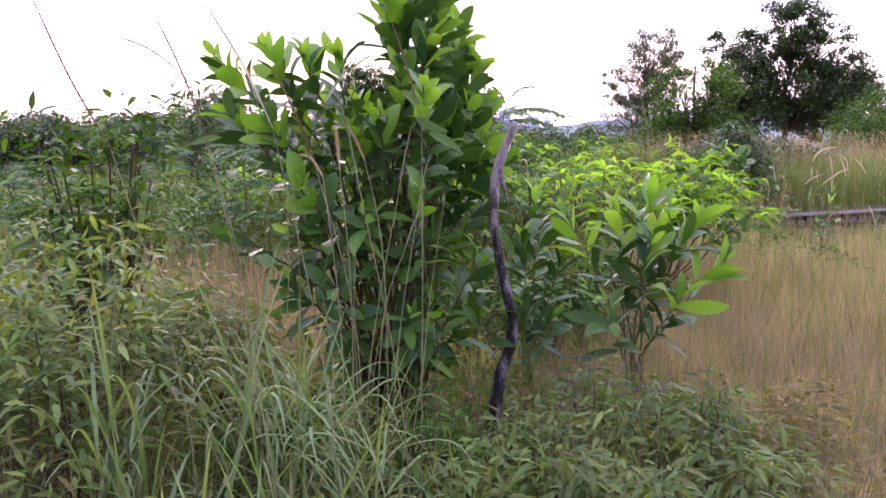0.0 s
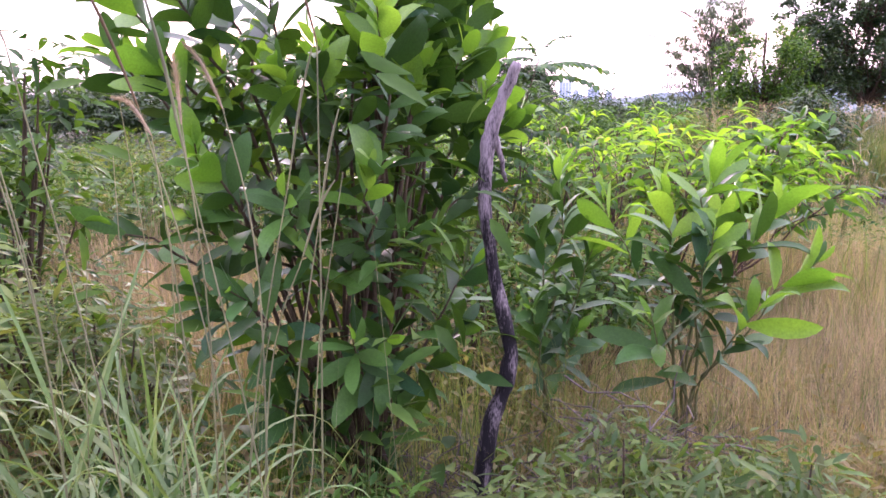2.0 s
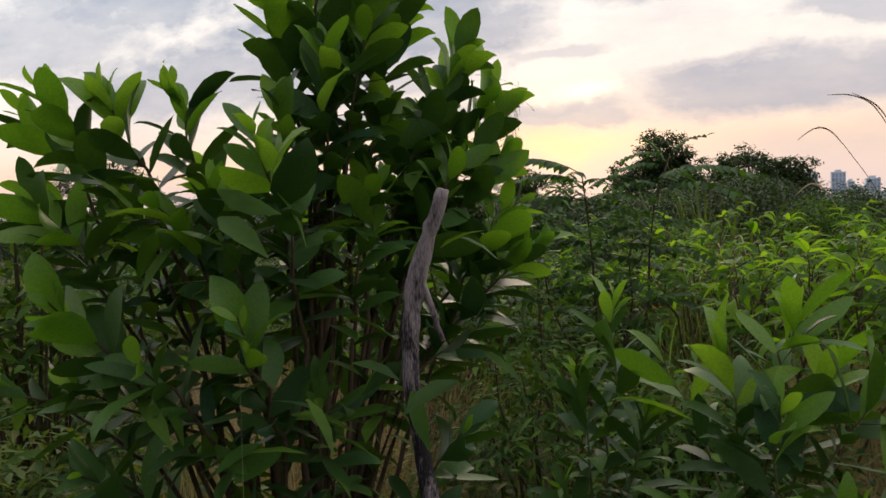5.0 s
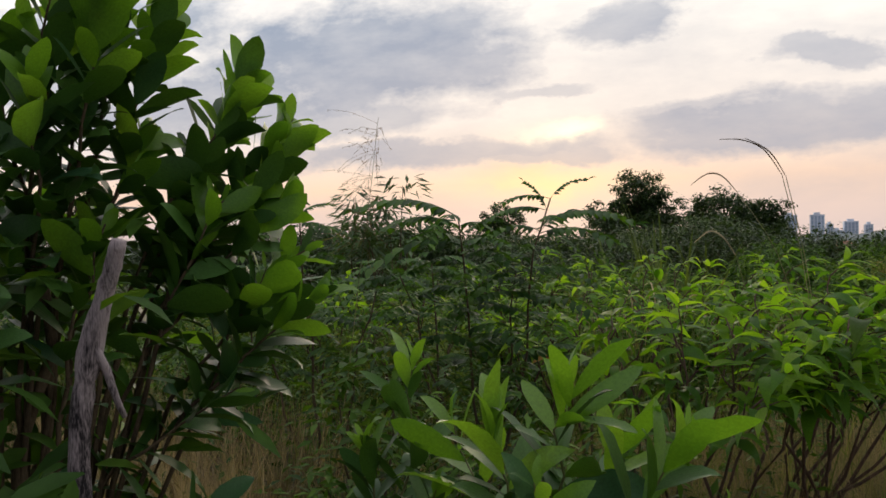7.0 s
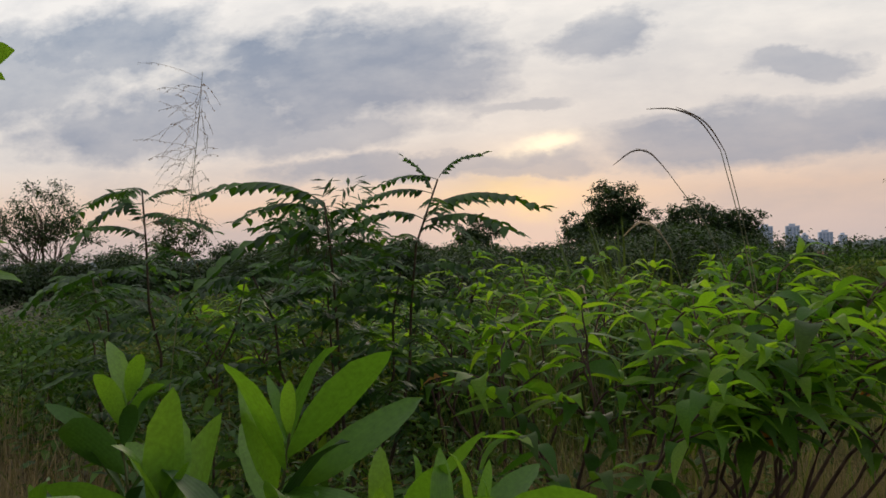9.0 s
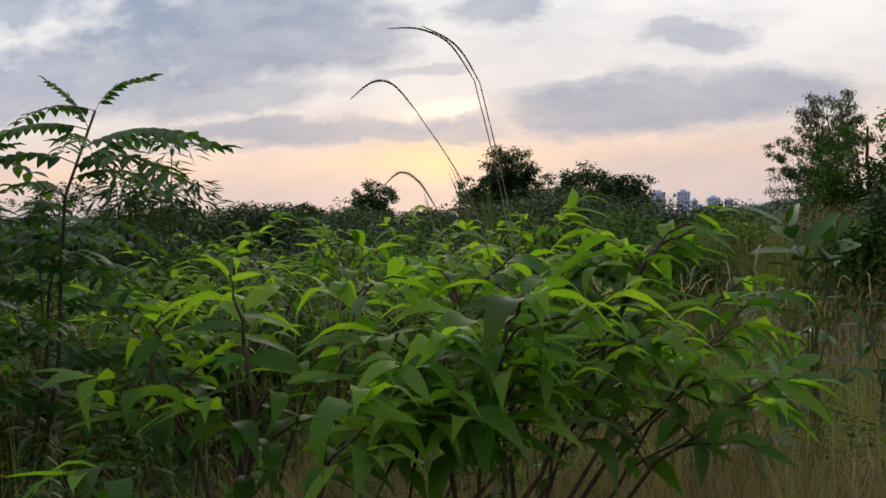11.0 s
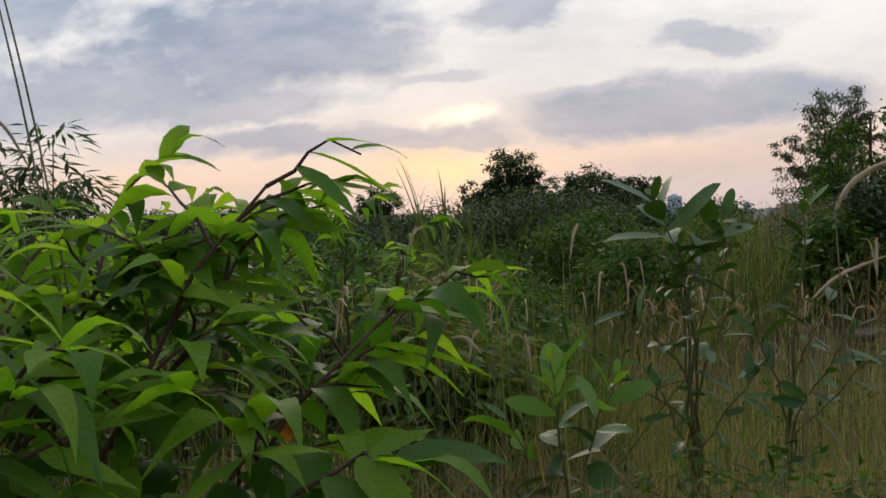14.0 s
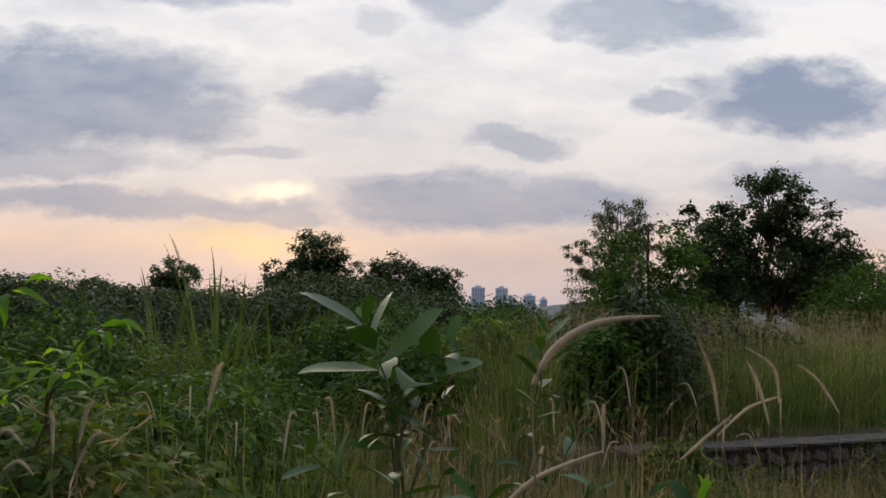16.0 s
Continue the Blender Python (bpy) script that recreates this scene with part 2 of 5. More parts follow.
M_BUSH = leaf_material("bush_leaf", [(0.016, 0.045, 0.009), (0.036, 0.092, 0.013), (0.075, 0.155, 0.02), (0.024, 0.065, 0.013)], 0.3, 0.55, island=True, sheen=0.15)
M_HERB = leaf_material("herb_leaf", [(0.04, 0.08, 0.02), (0.08, 0.14, 0.03), (0.13, 0.18, 0.045), (0.05, 0.10, 0.025), (0.13, 0.12, 0.035)], 0.38, 0.6, island=True, sheen=0.15)
M_NARROW = leaf_material("narrow_leaf", [(0.03, 0.065, 0.03), (0.05, 0.10, 0.035)], 0.3, 0.5, island=True)
M_TREE = leaf_material("tree_leaf", [(0.014, 0.032, 0.013), (0.025, 0.055, 0.018), (0.045, 0.085, 0.025)], 0.28, 0.5, island=True)
M_TREE_PALE = leaf_material("pale_tree_leaf", [(0.05, 0.07, 0.045), (0.08, 0.11, 0.06), (0.035, 0.055, 0.03)], 0.3, 0.5, island=True)
M_GRASS = leaf_material("green_grass", [(0.06, 0.10, 0.03), (0.10, 0.16, 0.04), (0.16, 0.20, 0.07), (0.22, 0.20, 0.10)], 0.35, 0.5, island=True)
M_BLADE = leaf_material("broad_grass_blade", [(0.08, 0.15, 0.05), (0.13, 0.20, 0.08), (0.20, 0.25, 0.12)], 0.35, 0.45)
M_DRY = leaf_material("dry_grass", [(0.15, 0.118, 0.085), (0.26, 0.205, 0.155), (0.36, 0.29, 0.215), (0.15, 0.15, 0.075)], 0.3, 0.7, island=True)
M_OLIVE = leaf_material("dry_weed_leaf", [(0.07, 0.075, 0.03), (0.13, 0.12, 0.05), (0.19, 0.145, 0.075), (0.09, 0.12, 0.035), (0.22, 0.17, 0.10)], 0.35, 0.65, island=True, sheen=0.1)
M_YELLOWHERB = leaf_material("yellow_green_leaf", [(0.05, 0.10, 0.03), (0.09, 0.155, 0.04), (0.15, 0.21, 0.06), (0.07, 0.13, 0.03), (0.13, 0.12, 0.05)], 0.38, 0.5, island=True, sheen=0.2)
M_REED = leaf_material("reed_grass", [(0.05, 0.09, 0.025), (0.085, 0.14, 0.035), (0.12, 0.17, 0.05), (0.17, 0.17, 0.075)], 0.3, 0.5, island=True, sheen=0.2)
M_STRAW = leaf_material("straw_stem", [(0.11, 0.125, 0.055), (0.21, 0.205, 0.11)], 0.2, 0.6, island=True)
M_PLUME = leaf_material("seed_plume", [(0.32, 0.265, 0.20), (0.44, 0.375, 0.29), (0.42, 0.37, 0.26)], 0.22, 0.8, island=True)
M_DARKPLUME = leaf_material("brown_plume", [(0.12, 0.08, 0.05), (0.22, 0.15, 0.09)], 0.4, 0.8, island=True)


# ---- mesh helpers ----
rng = np.random.default_rng(7)


def unit(v):
    v = np.asarray(v, float)
    return v / np.maximum(np.linalg.norm(v, axis=-1, keepdims=True), 1e-9)


def mesh_from(name, verts, quads, material, uv=None, smooth=True):
    """A mesh from arrays: verts (n, 3), quads (m, 4)."""
    me = bpy.data.meshes.new(name)
    verts, quads = np.asarray(verts, np.float32), np.asarray(quads, np.int32)
    me.vertices.add(len(verts))
    me.vertices.foreach_set("co", verts.ravel())
    me.loops.add(quads.size)
    me.loops.foreach_set("vertex_index", quads.ravel())
    me.polygons.add(len(quads))
    me.polygons.foreach_set("loop_start", np.arange(0, quads.size, 4, dtype=np.int32))
    if smooth:
        me.polygons.foreach_set("use_smooth", np.ones(len(quads), bool))
    if uv is not None:
        layer = me.uv_layers.new(name="uv")
        layer.data.foreach_set("uv", np.asarray(uv, np.float32)[quads.ravel()].ravel())
    me.update(calc_edges=True)
    me.materials.append(material)
    return me


OVAL = [(0, .08, 0), (.12, .40, .012), (.32, .86, .03), (.55, 1.0, .04), (.77, .84, .03), (.92, .46, .0), (1.0, .04, -.04)]
POINTED = [(0, .18, 0), (.1, .66, .05), (.28, 1.0, .11), (.48, .90, .13), (.68, .62, .09), (.86, .25, .0), (1.0, .02, -.10)]
SMALL = [(0, .1, 0), (.4, 1.0, .03), (1.0, .05, -.05)]
SLIM = [(0, .15, 0), (.25, .9, .02), (.6, .8, .01), (1.0, .03, -.08)]


def leaf_arrays(pos, way, up, length, width, profile, fold=0.25, curl=1.0):
    """Vertices and quads of many leaves: each folded along its midrib and bent along its length."""
    pos, way, up = np.atleast_2d(pos), unit(np.atleast_2d(way)), np.atleast_2d(up)
    n = len(pos)
    length, width = np.broadcast_to(length, n)[:, None], np.broadcast_to(width, n)[:, None]
    side = unit(np.cross(way, up))
    nor = np.cross(side, way)
    cols, uv = [], []
    for s, w, h in profile:
        mid = pos + way * length * s + nor * length * h * curl
        half = side * width * w * 0.5
        lift = nor * width * w * 0.5 * fold
        cols += [mid - half + lift, mid, mid + half + lift]
        uv += [(0.5 - w / 2, s), (0.5, s), (0.5 + w / 2, s)]
    verts = np.stack(cols, 1).reshape(-1, 3)
    k = len(profile)
    one = []
    for a in range(k - 1):
        b = 3 * a
        one += [(b, b + 1, b + 4, b + 3), (b + 1, b + 2, b + 5, b + 4)]
    one = np.array(one)
    quads = (one[None] + (np.arange(n) * 3 * k)[:, None, None]).reshape(-1, 4)
    return verts, quads, np.tile(np.array(uv), (n, 1))


def tube_arrays(points, radii, sides=6):
    points = np.asarray(points, float)
    n = len(points)
    t = unit(np.gradient(points, axis=0))
    ref = np.where(np.abs(t[:, 2:3]) > 0.9, np.array([[1.0, 0, 0]]), np.array([[0, 0, 1.0]]))
    a = unit(np.cross(t, ref))
    b = np.cross(t, a)
    ang = np.linspace(0, 2 * np.pi, sides, endpoint=False)
    r = np.broadcast_to(radii, n)[:, None, None]
    v = points[:, None] + r * (np.cos(ang)[None, :, None] * a[:, None] + np.sin(ang)[None, :, None] * b[:, None])
    q = []
    for i in range(n - 1):
        for j in range(sides):
            q.append((i * sides + j, i * sides + (j + 1) % sides, (i + 1) * sides + (j + 1) % sides, (i + 1) * sides + j))
    if sides % 2 == 0:
        for j in range(1, sides // 2):
            e = (n - 1) * sides
            q.append((e + j - 1, e + j, e + sides - 1 - j, e + (sides - j) % sides))
    return v.reshape(-1, 3), np.array(q)


def join(chunks):
    vs, qs, at = [], [], 0
    for c in chunks:
        vs.append(c[0])
        qs.append(c[1] + at)
        at += len(c[0])
    return np.concatenate(vs), np.concatenate(qs)


def curve_points(a, b, sag=0.0, n=6, wobble=0.02, up=0.0):
    """Points from a to b that bow upwards (up) and wander a little."""
    a, b = np.asarray(a, float), np.asarray(b, float)
    s = np.linspace(0, 1, n)[:, None]
    p = a + (b - a) * s
    p[:, 2] += (np.sin(s[:, 0] * np.pi)) * (up - sag)
    p[1:-1] += rng.normal(0, wobble, (n - 2, 3))
    return p


def ribbon_arrays(base, tip, width, bow, k=4):
    """Grass blades: base and tip (n, 3), arching by bow (n) upward from the straight line."""
    n = len(base)
    way = tip - base
    side = unit(np.cross(way, rng.normal(0, 1, (n, 3)))) * np.broadcast_to(width, n)[:, None] * 0.5
    cols = []
    for i in range(k):
        s = i / (k - 1)
        c = base + way * s
        c[:, 2] += bow * 4 * s * (1 - s)
        w = (1 - s) ** 0.7 + 0.06
        cols += [c - side * w, c + side * w]
    verts = np.stack(cols, 1).reshape(-1, 3)
    one = np.array([(2 * i, 2 * i + 1, 2 * i + 3, 2 * i + 2) for i in range(k - 1)])
    quads = (one[None] + (np.arange(n) * 2 * k)[:, None, None]).reshape(-1, 4)
    return verts, quads


def empty(name, place=(0, 0, 0)):
    ob = new(name)
    ob.matrix_basis = pose(*place)
    ob.empty_display_size = 0.1
    return ob


def part(name, arrays, material, parent, label="", uv=None):
    """Links arrays in the parent's own space as one mesh object under it."""
    ob = new(name, mesh_from(name, arrays[0], arrays[1], material, uv))
    ob.parent = parent
    if label:
        ob["label"] = label
    return ob


def leaf_basis(p, way, up, length):
    """Where a leaf of unit length goes: y along it, z off its face."""
    y = Vector(way).normalized()
    x = y.cross(Vector(up))
    x = x.normalized() if x.length > 1e-4 else Vector((1, 0, 0))
    z = x.cross(y)
    m = Matrix((x, y, z)).transposed().to_4x4()
    return Matrix.Translation(p) @ m @ Matrix.Scale(length, 4)


def leaf_kinds(name, profile, ratio, material, count=4, fold=0.3):
    kinds = []
    for k in range(count):
        v, q, uv = leaf_arrays([(0, 0, 0)], [(0, 1, 0)], [(0, 0, 1)], 1.0, ratio * (0.85 + 0.1 * k), profile, fold * (0.4 + 0.3 * k), 0.3 + 0.45 * k)
        v[:, 0] += (0.06 * (k - 1.5)) * v[:, 1] ** 2
        v[:, 2] += rng.normal(0, 0.006, len(v))
        kinds.append(mesh_from(name, v, q, material, uv))
    return kinds


ACACIA_LEAVES = leaf_kinds("leaf", OVAL, 0.43, M_ACACIA, 4, 0.22)
ACACIA_YOUNG = leaf_kinds("leaf", OVAL, 0.42, M_ACACIA_YOUNG, 4, 0.22)
SICKLE_LEAVES = leaf_kinds("leaf", OVAL, 0.29, M_ACACIA)
SICKLE_YOUNG = leaf_kinds("leaf", OVAL, 0.29, M_ACACIA_YOUNG)
POINTED_LEAVES = leaf_kinds("leaf", POINTED, 0.33, M_POINTED, 4, 0.2)
POINTED_YOUNG = leaf_kinds("leaf", POINTED, 0.28, M_POINTED_YOUNG, 4, 0.2)
RUST_LEAVES = leaf_kinds("leaf", POINTED, 0.36, M_RUST, 2)


def put_leaf(parent, kinds, p, way, up, length, label=""):
    ob = new("leaf", kinds[rng.integers(len(kinds))])
    ob.parent = parent
    ob.matrix_basis = leaf_basis(p, way, up, length)
    if label:
        ob["label"] = label
    return ob


def smooth(a, b, x):
    s = np.clip((np.asarray(x, float) - a) / (b - a), 0, 1)
    return s * s * (3 - 2 * s)


# ---- ground and the retaining wall ----
WALL_A, WALL_B = np.array([6.6, 15.55]), np.array([15.4, 19.1])
WALL_WAY = unit(WALL_B - WALL_A)
WALL_OUT = np.array([-WALL_WAY[1], WALL_WAY[0]])


def ground_z(x, y):
    x, y = np.asarray(x, float), np.asarray(y, float)
    z = 0.04 * np.sin(x * 1.3 + 0.4 * y) + 0.03 * np.sin(y * 1.9 - x * 0.7)
    z = z - 0.6 * smooth(8.0, 13.5, y)
    behind = (x - WALL_A[0]) * WALL_OUT[0] + (y - WALL_A[1]) * WALL_OUT[1]
    along = (x - WALL_A[0]) * WALL_WAY[0] + (y - WALL_A[1]) * WALL_WAY[1]
    z = z + 0.56 * smooth(0.05, 0.30, behind) * smooth(-2.5, 0.0, along)
    r = np.hypot(x, y)
    return z - 5.0 * smooth(35, 130, r) + 0.5 * smooth(20, 60, r) * np.sin(x * 0.11) * np.sin(y * 0.09)


def build_ground():
    fine = np.arange(-14, 22, 0.25)
    left = -np.geomspace(14.3, 4000, 40)[::-1]
    right = np.geomspace(22.3, 4000, 40)
    xs = np.concatenate([left, fine, right])
    ys = np.concatenate([-np.geomspace(6.3, 4000, 30)[::-1], np.arange(-6, 26, 0.25), np.geomspace(26.3, 4000, 45)])
    X, Y = np.meshgrid(xs, ys)
    v = np.stack([X, Y, ground_z(X, Y)], -1).reshape(-1, 3)
    nx, ny = len(xs), len(ys)
    i = (np.arange(ny - 1)[:, None] * nx + np.arange(nx - 1)[None]).ravel()
    q = np.stack([i, i + 1, i + nx + 1, i + nx], 1)
    ob = new("ground", mesh_from("ground", v, q, M_SOIL))
    tagged(ob, "brown earth of an overgrown hilltop field", "ground", kind="structure")


build_ground()


def stone_mesh(seed):
    r = np.random.default_rng(seed)
    bm = bmesh.new()
    bmesh.ops.create_icosphere(bm, subdivisions=1, radius=0.5)
    for v in bm.verts:
        v.co = Vector([math.copysign(abs(c * 2) ** 0.55 / 2, c) for c in v.co]) * float(r.uniform(0.88, 1.1))
    me = bpy.data.meshes.new("stone")
    bm.to_mesh(me)
    bm.free()
    me.materials.append(M_STONE)
    return me


def build_wall():
    n = 36
    length = float(np.linalg.norm(WALL_B - WALL_A))
    holder = empty("retaining_wall", (WALL_A[0], WALL_A[1], -0.62))
    holder.rotation_euler = (0, 0, math.atan2(WALL_WAY[1], WALL_WAY[0]))
    tagged(holder, "low rubble stone retaining wall with a pale concrete coping", "wall", kind="structure")

    def slab(name, y0, y1, z0, z1, mat, jitter):
        s = np.linspace(0, length, n)
        ring = []
        for x in s:
            j = rng.normal(0, jitter, 4)
            ring += [(x, y0 + j[0], z0), (x, y1, z0), (x, y1, z1 + j[1]), (x, y0 + j[2], z1 + j[1])]
        q = []
        for a in range(n - 1):
            for b in range(4):
                q.append((4 * a + b, 4 * a + (b + 1) % 4, 4 * a + 4 + (b + 1) % 4, 4 * a + 4 + b))
        q += [(0, 3, 2, 1), (4 * n - 4, 4 * n - 3, 4 * n - 2, 4 * n - 1)]
        ob = part(name, (np.array(ring), np.array(q)), mat, holder)
        ob.data.polygons.foreach_set("use_smooth", np.zeros(len(q), bool))
        return ob

    slab("core", 0.04, 0.32, -0.2, 0.60, M_MORTAR, 0.006)
    slab("coping", -0.05, 0.34, 0.604, 0.632, M_COPING, 0.006)
    kinds = [stone_mesh(k) for k in range(6)]
    z = -0.1
    while z < 0.55:
        h = rng.uniform(0.13, 0.2)
        x = rng.uniform(0, 0.1)
        while x < length:
            w = rng.uniform(0.10, 0.42)
            ob = new("stone", kinds[rng.integers(6)])
            ob.parent = holder
            hh = min(h, 0.6 - z)
            ob.matrix_basis = Matrix.LocRotScale((x + w / 2, 0.05 + rng.normal(0, 0.012), z + hh / 2),
                                                 Euler((0, rng.normal(0, 0.2), rng.normal(0, 0.1))), (w * rng.uniform(0.8, 1.0), rng.uniform(0.12, 0.2), hh * rng.uniform(0.75, 1.05)))
            x += w
        z += h


build_wall()


# ---- grasses ----
def grass_stuff(name, places, height, width, lean, material, label, bow=0.1, k=4):
    n = len(places)
    base = np.column_stack([places, ground_z(places[:, 0], places[:, 1]) - 0.02])
    h = height * rng.uniform(0.55, 1.15, n)
    ang = rng.uniform(0, 2 * np.pi, n)
    out = np.abs(rng.normal(0, lean, n)) * h
    tip = base + np.column_stack([np.cos(ang) * out, np.sin(ang) * out, h])
    arrays = ribbon_arrays(base, tip, rng.uniform(0.6, 1.3, n) * width, bow * h, k)
    ob = new(name, mesh_from(name, *arrays, material))
    return tagged(ob, label, "grass", kind="stuff")


def scatter(n, x0, x1, y0, y1, keep=None):
    out = np.empty((0, 2))
    while len(out) < n:
        p = np.column_stack([rng.uniform(x0, x1, n), rng.uniform(y0, y1, n)])
        if keep is not None:
            p = p[keep(p[:, 0], p[:, 1])]
        out = np.concatenate([out, p])
    return out[:n]


def patchy(x, y, f=1.0):
    return 0.5 + 0.25 * np.sin(x * 2.1 * f + 1.3 * np.sin(y * 1.7 * f)) + 0.25 * np.sin(y * 2.7 * f + 1.1 * np.sin(x * 1.3 * f))


def diamond_arrays(pos, way, up, length, width):
    """Far leaves: one bent four-cornered blade each."""
    way = unit(way)
    side = unit(np.cross(way, up))
    nor = np.cross(side, way)
    L, W = length[:, None], width[:, None]
    mid = pos + way * L * 0.45
    v = np.stack([pos, mid - side * W * 0.5 + nor * W * 0.1, pos + way * L - nor * L * 0.08, mid + side * W * 0.5 + nor * W * 0.1], 1).reshape(-1, 3)
    return v, np.arange(len(v)).reshape(-1, 4)


# ---- scatter fields ----
def right_field(x, y):
    return (x > 1.55 + 0.12 * np.sin(y * 3)) & (x < 0.9 * y + 4.5) & ((y - WALL_A[1]) * WALL_WAY[0] < (x - WALL_A[0]) * WALL_WAY[1] - 0.1)


grass_stuff("dry_grass", scatter(60000, 1.4, 9, 1.6, 9, lambda x, y: right_field(x, y) & (np.hypot(x - 1.2, y - 0.6) > 0.7)), 0.50, 0.0026, 0.5, M_DRY, "thin brown dry grass covering the field", 0.03)
grass_stuff("green_grass", scatter(5000, 1.6, 5.5, 2.6, 8, right_field), 0.5, 0.004, 0.5, M_GRASS, "thin green blades mixed into the dry grass", 0.05)
grass_stuff("dry_grass", scatter(26000, 2.4, 14, 8.5, 17, right_field), 0.55, 0.005, 0.45, M_DRY, "thin brown dry grass before the stone wall", 0.03)
grass_stuff("dry_grass", scatter(12000, -6, 0.4, 4.6, 7.6, lambda x, y: patchy(x, y, 0.8) > 0.4), 0.75, 0.005, 0.4, M_DRY, "brown dry grass among the bushes", 0.04)
grass_stuff("green_grass", scatter(9000, -3, 2.0, 1.4, 6, lambda x, y: patchy(x, y) > 0.35), 0.55, 0.005, 0.45, M_GRASS, "thin mixed green grass under the bushes", 0.06)
grass_stuff("green_grass", scatter(9000, -9, 5, 6, 20, lambda x, y: patchy(x, y) > 0.3), 0.7, 0.008, 0.4, M_GRASS, "tall mixed green grass among shrubs", 0.06)
grass_stuff("green_grass", scatter(5000, 2.5, 8, 9, 20, lambda x, y: patchy(x, y, 0.7) > 0.45), 0.75, 0.008, 0.35, M_GRASS, "tall green grass mixed into the dry field", 0.06)
BEHIND = lambda x, y: ((x - WALL_A[0]) * WALL_OUT[0] + (y - WALL_A[1]) * WALL_OUT[1] > 0.45)
grass_stuff("tall_grass", scatter(15000, 5, 22, 15, 24, BEHIND), 1.1, 0.012, 0.55, M_REED, "tall green grass growing behind the wall", 0.14, 5)
grass_stuff("straw_grass", scatter(4200, 6, 24, 17.5, 26, lambda x, y: BEHIND(x, y) & (patchy(x, y, 0.5) > 0.35)), 1.5, 0.010, 0.15, M_DRY, "tall straw-coloured seed stems behind the wall", 0.02)


# ---- plants ----
def shoot(parent, limb, tip, count, size, kinds, young, stem_r=0.007, spread=1.0, droop=0.0, young_from=0.72):
    """A branch of its own: the bare limb, then a leafy shoot up to tip, leaves in a spiral, upright and young at the tip, hanging lower down."""
    base, tip = np.asarray(limb[-1], float), np.asarray(tip, float)
    pts = curve_points(base, tip, n=7, wobble=0.010, up=0.02)
    full = np.concatenate([limb[:-1], pts])
    branch = part("branch", tube_arrays(full, np.linspace(stem_r * 1.7, stem_r * 0.35, len(full)), 7), M_TWIG if stem_r < 0.006 else M_BARK, parent)
    turn = rng.uniform(0, 6.28)
    for k in range(count):
        s = ((k + 0.5) / count) ** 0.85
        f = s * 6
        a = min(int(f), 5)
        p = pts[a] + (pts[a + 1] - pts[a]) * (f - a)
        axis = unit(pts[a + 1] - pts[a])
        turn += 2.4
        side = unit(np.cross(axis, (0.3, 0.9, 0.2)))
        other = np.cross(axis, side)
        radial = math.cos(turn) * side + math.sin(turn) * other
        lift = 0.35 + 1.0 * s ** 1.5
        way = unit(radial * spread * (1.2 - 0.5 * s) + axis * lift + np.array([0, 0, -droop * (1.2 - s)]) + rng.normal(0, 0.13, 3))
        up = axis + rng.normal(0, 0.3, 3)
        grow = size * (0.8 + 0.35 * math.sin(math.pi * min(1, s * 0.95))) * rng.uniform(0.65, 1.22) * (0.55 if k >= count - 2 else 1)
        is_young = s > young_from and rng.random() < 0.85
        put_leaf(branch, young if is_young else kinds, p, way, up, grow)


